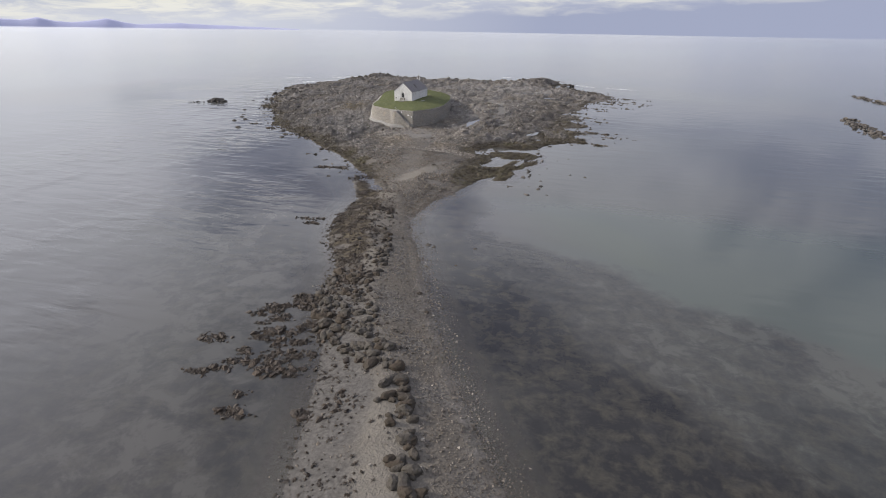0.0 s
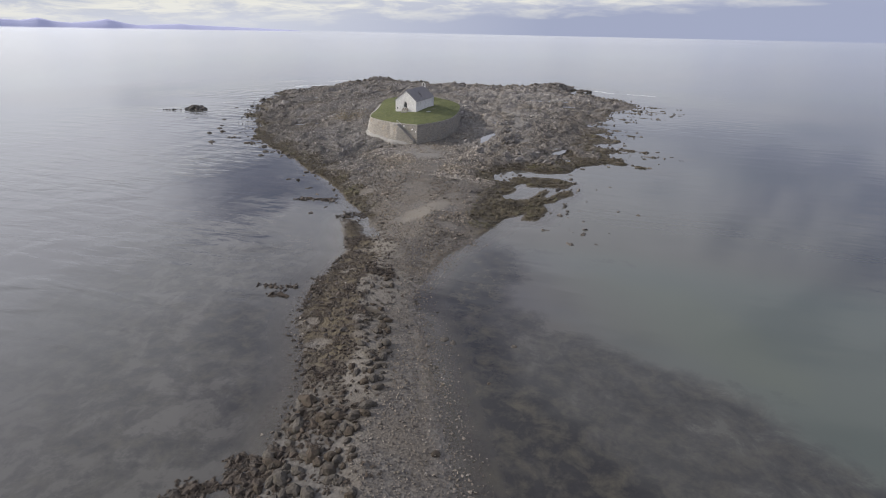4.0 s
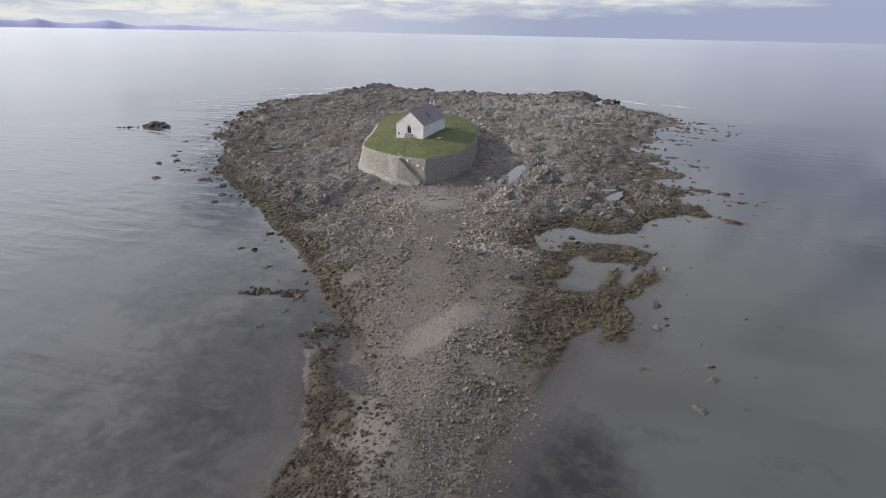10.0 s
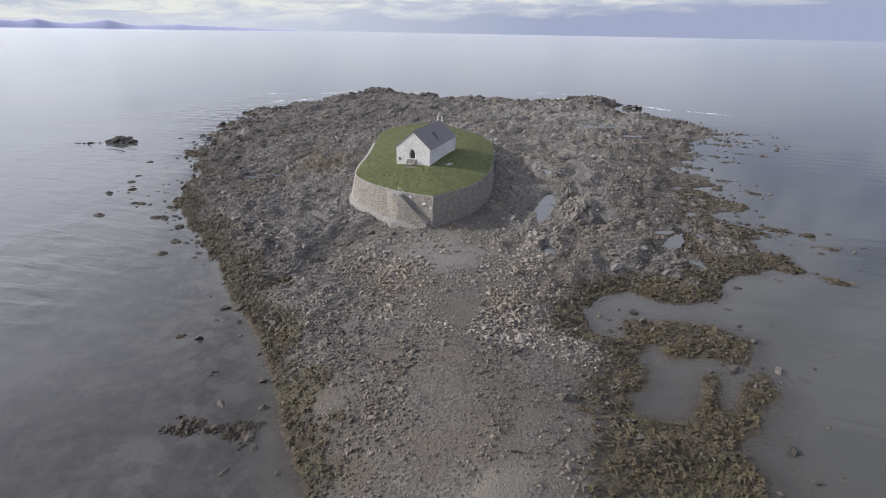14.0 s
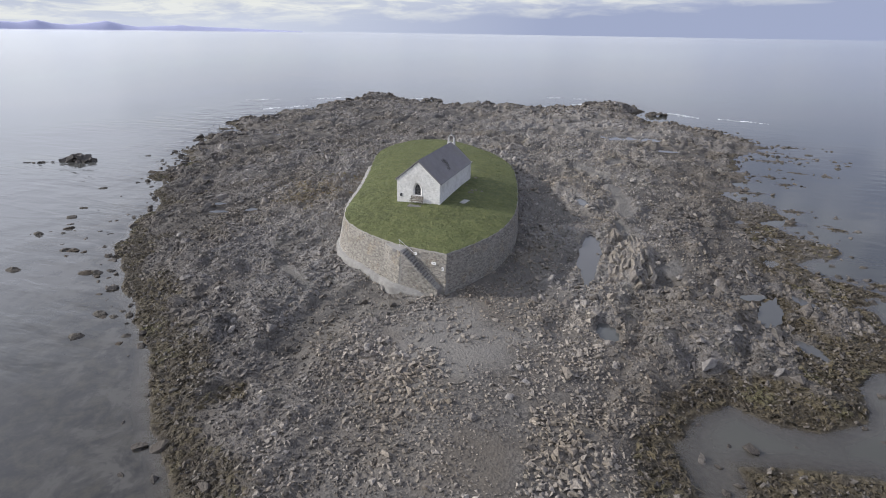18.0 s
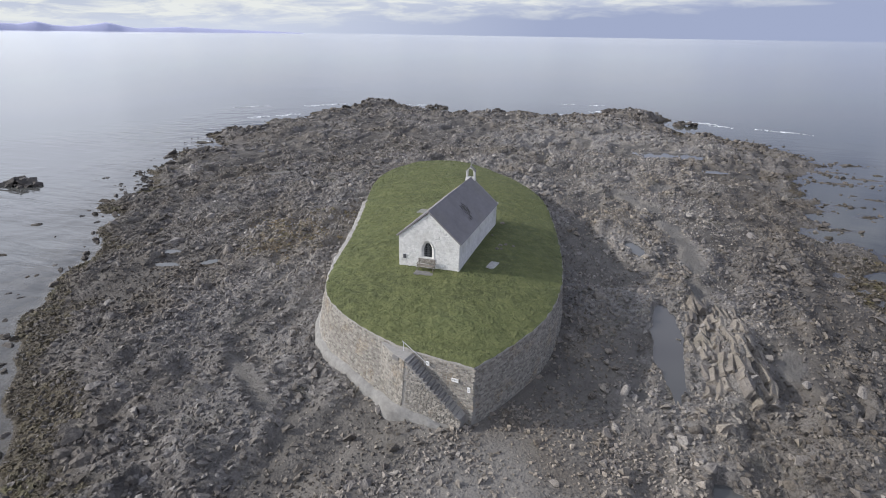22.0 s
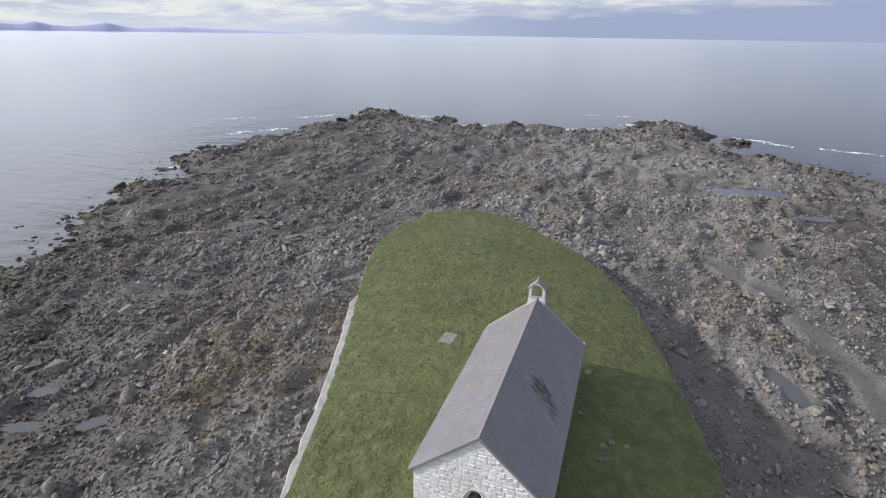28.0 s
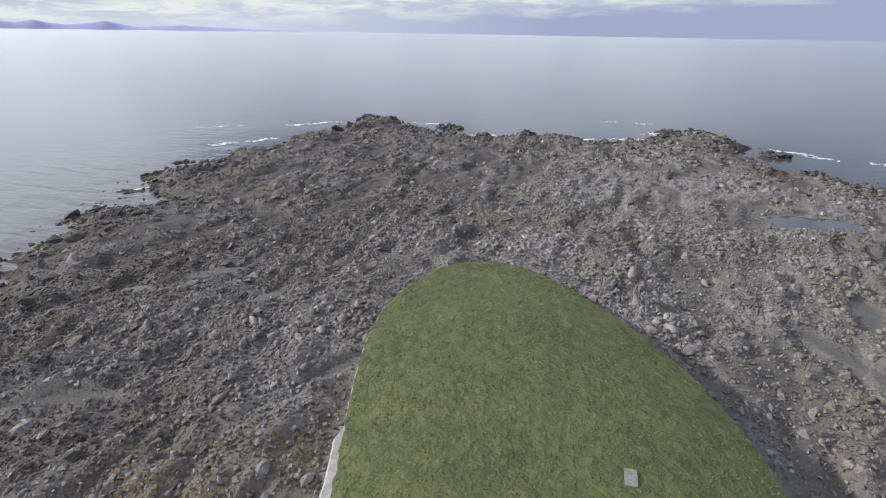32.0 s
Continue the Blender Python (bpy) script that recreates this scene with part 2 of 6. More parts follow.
def bare(x, y):
    """The ground before pools are sunk into it, and the distance from the shore, inwards."""
    d0 = inside_distance(x, y, SHORE)
    narrow = smooth(-55, -85, y)
    rag = fbm(x, y, 14, 3, 3) * 1.6 + fbm(x, y, 5, 3, 9) * 1.8
    calm_side = smooth(24, 12, x) * smooth(-8, -20, y)
    rag = rag + fbm(x, y, 4.5, 3, 13) * 3.6 * np.maximum(smooth(28, 42, x) * smooth(-6, 6, y), smooth(-42, -58, x))
    weed_side = smooth(30, 34, x) * smooth(-14, -19, y)
    d = d0 + rag * (1 - 0.75 * narrow) * (1 - 0.5 * calm_side) * (1 - 0.78 * weed_side) * smooth(-22, -4, d0) * smooth(26, 6, d0)
    for spec in LEDGES:
        d = np.maximum(d, 1.6 * (1 - oval(x, y, spec)))
    h = 2.25 * (1 - np.exp(-np.maximum(d, 0) / 9.0)) + 1.9 * np.exp(-((x + 8) ** 2 + (y - 38) ** 2) / 800.0) * smooth(2, 14, d)
    h += smooth(0, 4, d) * (2.4 * np.exp(-((x - 22) ** 2 / 60 + (y - 150) ** 2 / 130)) + 0.9 * np.exp(-((x + 78) ** 2 / 60 + (y - 152) ** 2 / 60)))
    h *= 1 - 0.55 * smooth(33, 38, x) * smooth(-18, -24, y) * smooth(-56, -50, y)
    h *= 1 - 0.5 * smooth(35, 46, x) * smooth(-16, -4, y) * smooth(150, 120, y)
    shelf = 0.045 + 0.06 * smooth(-50, -10, y) + 0.04 * smooth(20, 0, x)
    return np.where(d > 0, h, -3.2 * (1 - np.exp(-np.maximum(-d, 0) * shelf / 3.2))), d


POOL_LEVEL = [float(bare(np.array([p[0]]), np.array([p[1]]))[0][0]) - 0.12 for p in POOLS]


def ground(x, y):
    """Height of the ground, the distance from the shore, and where it is flat (pools, basins, mud)."""
    h, d = bare(x, y)
    flat = np.zeros(x.shape)
    for spec, level in zip(POOLS, POOL_LEVEL):
        k = smooth(1.15, 0.8, oval(x, y, spec))
        h, flat = h + (level - 0.22 - h) * k, np.maximum(flat, k)
    for spec in BASINS:
        k = smooth(1.2, 0.8, oval(x, y, spec))
        h, flat = h + (-0.3 - h) * k, np.maximum(flat, k)
    for spec in MUD:
        k = smooth(1.15, 0.7, oval(x, y, spec))
        h, flat = h - 0.12 * k, np.maximum(flat, k)
    return h, d, flat


def path_line(y):
    return 15.5 + (y + 12) * -0.245 + np.where(y < -60, (y + 60) * -0.17, 0)


def beach(x, y, d):
    """How much of the ground is shingle and sand rather than bedrock: the fan before the stairs and the causeway."""
    half = 0.5 + 0.22 * np.maximum(-12 - y, 0) * smooth(-75, -35, y) + 4.0 * smooth(-55, -75, y)
    return smooth(1.2, -0.2, (np.abs(x - path_line(y)) - half) / 12 + 0.5 * fbm(x, y, 7, 4, 41)) * smooth(-4, -15, y)

# ---- mesh helpers ----


def mesh_object(name, verts, faces, mat, parent=None, label="", attrs=(), shade=False):
    me = bpy.data.meshes.new(name)
    verts = np.asarray(verts, np.float32)
    faces = np.asarray(faces, np.int32)
    me.vertices.add(len(verts))
    me.vertices.foreach_set("co", verts.ravel())
    me.loops.add(faces.size)
    me.loops.foreach_set("vertex_index", faces.ravel())
    me.polygons.add(len(faces))
    me.polygons.foreach_set("loop_start", np.arange(0, faces.size, faces.shape[1], dtype=np.int32))
    me.polygons.foreach_set("use_smooth", np.full(len(faces), shade))
    for key, values in dict(attrs).items():
        me.attributes.new(key, "FLOAT", "POINT").data.foreach_set("value", np.asarray(values, np.float32))
    me.update(calc_edges=True)
    me.materials.append(mat)
    ob = new(name, me)
    if parent:
        ob.parent = parent
    if label:
        ob["label"] = label
    return ob


def part(name, bm, mat, parent=None, label="", shade=False):
    me = bpy.data.meshes.new(name)
    bmesh.ops.recalc_face_normals(bm, faces=bm.faces)
    for f in bm.faces:
        f.smooth = shade
    bm.to_mesh(me)
    bm.free()
    me.materials.append(mat)
    ob = new(name, me)
    if parent:
        ob.parent = parent
    if label:
        ob["label"] = label
    return ob


def box(bm, x0, x1, y0, y1, z0, z1, bevel=0.0):
    m = Matrix.LocRotScale(((x0 + x1) / 2, (y0 + y1) / 2, (z0 + z1) / 2), None, (abs(x1 - x0), abs(y1 - y0), abs(z1 - z0)))
    vs = bmesh.ops.create_cube(bm, size=1, matrix=m)["verts"]
    if bevel:
        es = list({e for v in vs for e in v.link_edges})
        bmesh.ops.bevel(bm, geom=es, offset=bevel, segments=1, affect="EDGES")
    return bm


def prism(bm, outline, a, b, axis="y"):
    """Extrude a flat outline from a to b along an axis."""
    def at(p, q, r):
        return {"y": (p, r, q), "x": (r, p, q), "z": (p, q, r)}[axis]
    lo = [bm.verts.new(at(p, q, a)) for p, q in outline]
    hi = [bm.verts.new(at(p, q, b)) for p, q in outline]
    bm.faces.new(lo)
    bm.faces.new(hi)
    for k in range(len(outline)):
        j = (k + 1) % len(outline)
        bm.faces.new((lo[k], lo[j], hi[j], hi[k]))
    return bm


def empty(name, place=(0, 0, 0)):
    ob = new(name)
    ob.location = place
    ob.empty_display_size = 0.2
    return ob


def grid_faces(nx, ny):
    i = np.arange(ny - 1)[:, None] * nx + np.arange(nx - 1)[None, :]
    return np.stack([i, i + 1, i + nx + 1, i + nx], -1).reshape(-1, 4)


def axis(a, b, step, far):
    """Even steps from a to b, then growing ones out to far on both sides."""
    inner = list(np.arange(a, b + step / 2, step))
    out, s, hi, lo = [], step, inner[-1], inner[0]
    up_, down = [], []
    while hi < far or lo > -far:
        s *= 1.22
        hi, lo = hi + s, lo - s
        up_.append(min(hi, far))
        down.append(max(lo, -far))
    up_ = [v for k, v in enumerate(up_) if k == 0 or v > up_[k - 1]]
    down = [v for k, v in enumerate(down) if k == 0 or v < down[k - 1]]
    return np.array(down[::-1] + inner + up_)


# ---- materials ----


def rock_colours(t, p, fine):
    """Weathered grey-brown stone with pale lichen, brown and olive patches, and crevice shade painted into the fine
    grain.
    """
    big = t.noise(p, 0.11, 5)
    c = t.mix(t.ramp(big, (0.35, 0.0), (0.65, 1.0)), (0.158, 0.155, 0.152), (0.240, 0.235, 0.228))
    c = t.mix(t.ramp(t.noise(p, 0.9, 6, 0.65), (0.46, 0.0), (0.7, 1.0)), c, (0.310, 0.305, 0.297))
    c = t.mix(t.ramp(t.noise(p, 0.09, 5, 0.6), (0.46, 0.0), (0.66, 0.7)), c, (0.190, 0.173, 0.145))
    c = t.mix(t.ramp(t.noise(p, 0.33, 4, 0.6), (0.58, 0.0), (0.72, 0.5)), c, (0.145, 0.148, 0.118))
    # dark tint where the fine bump is low imitates shade in crevices
    c = t.mix(t.ramp(fine, (0.30, 1.0), (0.46, 0.0)), c, (0.105, 0.10, 0.096))
    return t.mix(1.0, c, (1.00, 0.975, 0.955, 1), "MULTIPLY")


def make_ground():
    m, t = material("shore_ground")
    p = t.pos()
    fine = t.noise(p, 3.2, 6, 0.65)
    rock = rock_colours(t, p, fine)
    vor = t.node("ShaderNodeTexVoronoi", {"Vector": p, "Scale": 5.0, "Randomness": 1.0})
    shingle = t.mix(t.ramp(vor.outputs["Color"], (0.2, 0.0), (0.8, 1.0)), (0.080, 0.078, 0.077), (0.180, 0.173, 0.166))
    shingle = t.mix(t.ramp(t.noise(p, 0.25, 4), (0.42, 0.0), (0.6, 0.8)), shingle, (0.135, 0.124, 0.110))
    shingle = t.mix(1.0, shingle, (0.90, 0.84, 0.765, 1), "MULTIPLY")
    grit = t.mix(t.ramp(t.noise(p, 0.5, 5, 0.65), (0.35, 0.0), (0.65, 1.0)), (0.108, 0.101, 0.093), (0.172, 0.160, 0.145))
    rock = t.mix(t.attr("lump"), grit, t.mix(1.0, rock, (1.25, 1.25, 1.25, 1), "MULTIPLY"))
    # the lower shore is stained dark by the tide
    rock = t.mix(t.math("MULTIPLY", t.attr("tide"), t.ramp(t.noise(p, 0.7, 5, 0.65), (0.3, 0.95), (0.7, 0.45))), rock, t.mix(1.0, rock, (0.57, 0.545, 0.53, 1), "MULTIPLY"))
    c = t.mix(t.attr("beach"), t.mix(1.0, rock, (0.86, 0.84, 0.815, 1), "MULTIPLY"), shingle)
    sand = t.mix(fine, (0.142, 0.126, 0.104), (0.195, 0.174, 0.146))
    c = t.mix(t.math("MULTIPLY", t.attr("ochre"), 0.6), c, (0.24, 0.19, 0.12))
    c = t.mix(t.attr("sand"), c, sand)
    c = t.mix(t.attr("gravel"), c, t.mix(fine, (0.185, 0.173, 0.156), (0.235, 0.220, 0.199)))
    c = t.mix(t.attr("mud"), c, t.mix(fine, (0.150, 0.139, 0.124), (0.195, 0.181, 0.163)))
    weed = t.mix(t.ramp(t.noise(p, 0.8, 5, 0.6), (0.4, 0.0), (0.62, 1.0)), (0.056, 0.045, 0.033), (0.105, 0.086, 0.055))
    c = t.mix(t.attr("weed"), c, weed)
    # under the water: dark wet pebbles
    c = t.mix(t.attr("under"), c, t.mix(t.ramp(fine, (0.35, 0.0), (0.65, 1.0)), (0.060, 0.054, 0.048), (0.125, 0.115, 0.104)))
    h = t.math("ADD", t.math("MULTIPLY", fine, 0.6), t.math("MULTIPLY", vor.outputs["Distance"], 0.18))
    h = t.math("MULTIPLY", h, t.math("SUBTRACT", 1.0, t.math("MULTIPLY", t.attr("under"), 0.85)))
    crust = t.bump(t.math("MULTIPLY", t.noise(p, 1.5, 7, 0.72), t.math("MULTIPLY", t.attr("lump"), t.math("SUBTRACT", 1.0, t.math("MAXIMUM", t.attr("beach"), t.attr("under"))))), 1.0, 0.6)
    t.surface(t.principled(c, 0.88, t.bump(h, 0.9, 0.3, crust)))
    return m


def make_rock(name, tint=(1, 1, 1), weed=False, olive=False):
    m, t = material(name)
    p = t.pos()
    fine = t.noise(p, 4.5, 5, 0.65)
    if weed:
        c = t.mix(t.ramp(t.noise(p, 1.1, 5), (0.35, 0.0), (0.65, 1.0)), (0.036, 0.027, 0.021), (0.072, 0.051, 0.034))
        if olive:
            c = t.mix(t.ramp(t.noise(p, 0.5, 5), (0.35, 0.0), (0.65, 1.0)), (0.068, 0.055, 0.038), (0.130, 0.104, 0.056))
            c = t.mix(t.ramp(t.noise(p, 0.22, 4), (0.55, 0.0), (0.7, 0.8)), c, (0.142, 0.128, 0.058))
        c = t.mix(t.ramp(t.island(), (0.0, 0.5), (1.0, 0.0)), c, (0.062, 0.053, 0.044))
    else:
        c = rock_colours(t, p, fine)
        c = t.mix(1.0, c, t.ramp(t.noise(p, 11.0, 3, 0.7), (0.3, (0.78, 0.77, 0.76)), (0.5, (1.0, 1.0, 1.0)), (0.68, (1.18, 1.17, 1.14))), "MULTIPLY")
        c = t.mix(1.0, c, t.ramp(t.island(), (0.0, (0.68, 0.66, 0.64)), (0.45, (0.98, 0.95, 0.92)), (0.9, (1.16, 1.13, 1.09)), (1.0, (1.52, 1.48, 1.42))), "MULTIPLY")
    c = t.mix(1.0, c, (*tint, 1), "MULTIPLY")
    t.surface(t.principled(c, 0.85 if not weed else 0.6, t.bump(fine, 0.9, 0.22)))
    return m


def make_grass():
    m, t = material("turf")
    p = t.pos()
    a = t.mix(t.ramp(t.noise(p, 0.16, 4), (0.35, 0.0), (0.65, 1.0)), (0.084, 0.095, 0.038), (0.114, 0.126, 0.048))
    a = t.mix(t.ramp(t.noise(p, 1.1, 6, 0.7, 0.3), (0.44, 0.0), (0.66, 1.0)), a, (0.148, 0.155, 0.061))
    a = t.mix(t.ramp(t.noise(p, 0.35, 5, 0.65), (0.52, 0.0), (0.68, 0.4)), a, (0.078, 0.098, 0.038))
    a = t.mix(t.ramp(t.noise(p, 5.0, 5, 0.7), (0.28, 0.5), (0.46, 0.0)), a, (0.064, 0.080, 0.032))
    n = t.bump(t.noise(p, 4.0, 6, 0.7), 0.8, 0.2, t.bump(t.noise(p, 1.2, 4, 0.6), 1.0, 0.55))
    t.surface(t.principled(a, 0.95, n))
    return m


def make_plain(name, lo, hi, scale=3.0, rough=0.9, bump=0.4, dist=0.05, stain=None, island=0.0):
    m, t = material(name)
    p = t.pos()
    n = t.noise(p, scale, 6, 0.65)
    c = t.mix(t.ramp(n, (0.3, 0.0), (0.7, 1.0)), lo, hi)
    if stain:
        c = t.mix(t.ramp(t.noise(p, scale * 0.22, 5, 0.6), (0.52, 0.0), (0.72, 0.85)), c, stain)
    if island:
        r = t.node("ShaderNodeObjectInfo").outputs["Random"]
        k = t.math("FRACT", t.math("ADD", r, t.island()))
        c = t.mix(1.0, c, t.ramp(k, (0.0, 1 - island), (1.0, 1 + island)), "MULTIPLY")
    t.surface(t.principled(c, rough, t.bump(n, bump, dist)))
    return m


def make_sea(name, still=False):
    m, t = material(name)
    p = t.pos()
    warp = t.node("ShaderNodeMapping", {"Vector": p, "Rotation": (0, 0, radians(-20)), "Scale": (0.30, 1.0, 1.0)}).outputs[0]
    # a breeze ruffles one stretch of the water on the sunny side; elsewhere it lies nearly flat
    sides = t.node("ShaderNodeSeparateXYZ", {"Vector": p})
    off = t.math("ADD", t.math("MULTIPLY", sides.outputs["X"], -0.00893), t.math("MULTIPLY", sides.outputs["Y"], -0.0045))
    breeze = t.ramp(t.math("ADD", off, t.math("MULTIPLY", t.math("SUBTRACT", t.noise(p, 0.03, 3), 0.5), 0.5)), (0.22, 0.05), (0.42, 1.0), (0.68, 0.8), (0.95, 0.14))
    far = t.math("MULTIPLY", t.node("ShaderNodeVectorMath", {0: p}, operation="LENGTH").outputs["Value"], 0.005)
    near = t.ramp(far, (0.55, 1.0), (0.95, 0.12))
    calm = t.ramp(t.noise(p, 0.025, 4), (0.40, 0.25), (0.60, 1.0))
    calm = t.math("MULTIPLY", t.math("MULTIPLY", calm, near), t.math("ADD", t.math("MULTIPLY", breeze, 1.0), 0.06))
    wave = t.math("ADD", t.noise(warp, 0.36, 3, 0.45, 0.4), t.math("MULTIPLY", t.noise(warp, 1.5, 2, 0.5), 0.10))
    n = t.bump(t.math("MULTIPLY", wave, 0.04 if still else calm), 0.9, 0.55)
    # what the shallow water lets through of its bed: dark weed over grey-green sand, paler and plainer with depth
    tint = t.mix(t.ramp(t.noise(p, 0.022, 4), (0.42, 0.0), (0.6, 1.0)), (0.077, 0.074, 0.074), (0.079, 0.080, 0.075))
    if not still:
        tint = t.mix(t.attr("green"), tint, (0.071, 0.081, 0.071))
    if still:
        body = t.node("ShaderNodeBsdfDiffuse", {"Color": tint}).outputs[0]
    else:
        depth = t.attr("depth")
        flow = t.node("ShaderNodeMapping", {"Vector": t.node("ShaderNodeMapping", {"Vector": p, "Rotation": (0, 0, radians(63.2))}).outputs[0], "Scale": (0.6, 1.0, 1.0)}).outputs[0]
        streak = t.math("SUBTRACT", t.noise(flow, 0.13, 5, 0.6, 0.6), 0.5)
        clump = t.math("SUBTRACT", t.noise(p, 0.34, 8, 0.7, 0.4), 0.5)
        patch = t.ramp(t.math("ADD", t.attr("bed"), t.math("ADD", t.math("MULTIPLY", streak, 0.9), t.math("MULTIPLY", clump, 1.7))), (0.34, 0.0), (0.47, 0.55), (0.62, 0.8), (0.9, 1.0))
        sand = t.mix(t.ramp(t.noise(p, 0.05, 4), (0.4, 0.0), (0.6, 1.0)), (0.062, 0.057, 0.050), (0.074, 0.068, 0.061))
        sand = t.mix(t.attr("green"), sand, (0.080, 0.089, 0.069))
        weeds = t.mix(t.ramp(t.noise(p, 0.55, 9, 0.74, 0.3), (0.45, 0.0), (0.66, 1.0)), (0.012, 0.011, 0.012), (0.052, 0.046, 0.033))
        pebble = t.mix(t.ramp(t.noise(p, 5.0, 4, 0.7), (0.35, 0.0), (0.65, 1.0)), (0.045, 0.041, 0.037), (0.095, 0.087, 0.079))
        bottom = t.mix(patch, sand, weeds)
        bottom = t.mix(t.ramp(depth, (0.015, 1.0), (0.06, 0.0)), bottom, t.mix(t.math("MULTIPLY", patch, 0.6), pebble, weeds))
        bottom = t.mix(t.attr("veil"), bottom, tint)
        clear = t.node("ShaderNodeBsdfTransparent", {"Color": (0.90, 0.90, 0.88, 1)}).outputs[0]
        full = t.node("ShaderNodeBsdfDiffuse", {"Color": bottom}).outputs[0]
        body = t.node("ShaderNodeMixShader", {0: t.ramp(depth, (0.0, 0.25), (0.05, 1.0)), 1: clear, 2: full}).outputs[0]
    gloss = t.node("ShaderNodeBsdfGlossy", {"Color": (1, 1, 1, 1), "Roughness": 0.03 if still else t.ramp(far, (0.6, 0.045), (1.0, 0.17)), "Normal": n}).outputs[0]
    fres = t.node("ShaderNodeFresnel", {"IOR": 1.35, "Normal": n}).outputs[0]
    t.surface(t.node("ShaderNodeMixShader", {0: fres, 1: body, 2: gloss}).outputs[0])
    return m


M_GROUND = make_ground()
M_ROCK = make_rock("grey_rock", (1.04, 1.03, 1.02))
M_DARK = make_rock("dark_rock", (0.70, 0.672, 0.645))
M_BLACK = make_rock("black_rock", (0.44, 0.42, 0.405))
M_SHINGLE = make_rock("shingle_stone", (0.82, 0.76, 0.69))
M_COBBLE = make_rock("cobble_stone", (1.30, 1.25, 1.18))
M_PALE = make_rock("pale_rock", (1.14, 1.10, 1.03))
M_SLABROCK = make_rock("tan_rock", (0.90, 0.86, 0.79))
M_WEED = make_rock("brown_weed", weed=True)
M_OLIVE = make_rock("olive_weed", weed=True, olive=True)
M_GRASS = make_grass()
M_SEA = make_sea("sea_water")
M_POOL = make_sea("pool_water", True)
M_WHITE = make_plain("limewash", (0.52, 0.505, 0.48), (0.72, 0.705, 0.675), 2.5, 0.9, 0.5, 0.05, (0.44, 0.42, 0.385), 0.09)
M_STONE = make_plain("wall_stone", (0.195, 0.179, 0.154), (0.315, 0.290, 0.252), 3.0, 0.92, 0.6, 0.06, (0.27, 0.215, 0.15), 0.34)
M_MORTAR = make_plain("wall_mortar", (0.23, 0.217, 0.197), (0.31, 0.293, 0.268), 5.0, 0.95, 0.5, 0.03)
M_CEMENT = make_plain("pale_cement", (0.19, 0.182, 0.168), (0.29, 0.278, 0.258), 2.6, 0.9, 0.7, 0.15, (0.17, 0.16, 0.145))
M_FILLET = make_plain("verge_mortar", (0.22, 0.205, 0.18), (0.30, 0.28, 0.25), 3.0, 0.9)
M_SLATE = make_plain("roof_slate", (0.168, 0.156, 0.158), (0.205, 0.192, 0.193), 0.8, 0.7, 0.2, 0.015, (0.190, 0.176, 0.160), 0.045)

# ---- ground sheet and sea ----
XR_Y = [-150, -127.4, -125, -121.8, -118.6, -114.4, -110, -104.8, -96, -91.6, -87, -79, -74, -69.6, -66.4, -65, -61]
XR_X = [69.5, 56.6, 55.2, 54, 52.2, 49, 45.6, 42.4, 40.4, 38.9, 36.8, 34.4, 32.7, 29.8, 26.6, 23.4, 20.3]
XL_Y = [-150, -128, -122, -119.3, -115.2, -110.5, -104, -98, -93, -89, -83, -78, -72, -69, -65, -60]
XL_X = [60, 48.5, 47, 44.4, 42.5, 38.7, 36.3, 34.6, 31, 28.2, 26, 25.2, 24.4, 22.6, 20.5, 16.8]


def strip(x, y):
    """Across the weed-grown flank of the causeway: 0 at the water, 1 at the shingle path; and whether y lies along it."""
    xl, xr = np.interp(y, XL_Y, XL_X), np.interp(y, XR_Y, XR_X)
    return (x - xl) / (xr - xl), smooth(-57, -62, y)


gx, gy = axis(-98, 72, 0.46, 4900), axis(-138, 188, 0.46, 4900)
X, Y = np.meshgrid(gx, gy)
H, D, FLAT = ground(X, Y)
BE = beach(X, Y, D) * smooth(0.2, 1.2, D)
craggy = smooth(0.5, 6, D) * (1 - BE) * smooth(-62, -45, Y) * (1 - FLAT)
C30, S30 = math.cos(radians(92)), math.sin(radians(92))
U, V = X * C30 + Y * S30, (Y * C30 - X * S30)
PW = inside_distance(X, Y, WALL)
BEDROCK = smooth(0.0, 0.35, fbm(X, Y, 15, 3, 207)) * smooth(2, 6, D)
HIGH = 0 * X
for *spec, tall in CRAGS:
    k = smooth(1.2, 0.35, oval(X, Y, spec))
    BEDROCK, HIGH = np.maximum(BEDROCK, k), np.maximum(HIGH, tall * k)
ridge = 1 - np.abs(fbm(U / 2.6, V, 2.4, 4, 51))
crest = 1 - np.abs(fbm(U / 2.0, V + 0.25 * U, 6.5, 3, 53))
LUMP = smooth(-0.06, 0.16, fbm(U / 1.8, V, 5.0, 3, 211) + 0.10 * fbm(X, Y, 1.6, 2, 213) + 0.10 + 0.25 * BEDROCK) * smooth(0.6, 2.5, D)
crumb = fbm(U / 1.4, V, 1.5, 3, 217)
strata = 1 - np.abs(fbm(U / 5.0, V + 0.12 * U, 1.7, 2, 57))
H = H + craggy * (0.35 + 0.65 * smooth(-1.2, -4.5, PW)) * (LUMP * (0.42 + 0.5 * crumb) - 0.22 + (0.5 + 0.6 * BEDROCK) * (ridge - 0.78) + BEDROCK * (0.55 * (strata - 0.7) + HIGH * (0.45 + 0.9 * (crest - 0.6))) + 1.1 * smooth(3, 9, D) * (crest - 0.8) + 0.8 * fbm(X, Y, 7, 3, 61)) + 0.10 * BE * fbm(X, Y, 1.5, 3, 71)
H = np.where(PW > 0.8, np.minimum(H, 3.2), H)
ACROSS, ALONG = strip(X, Y)
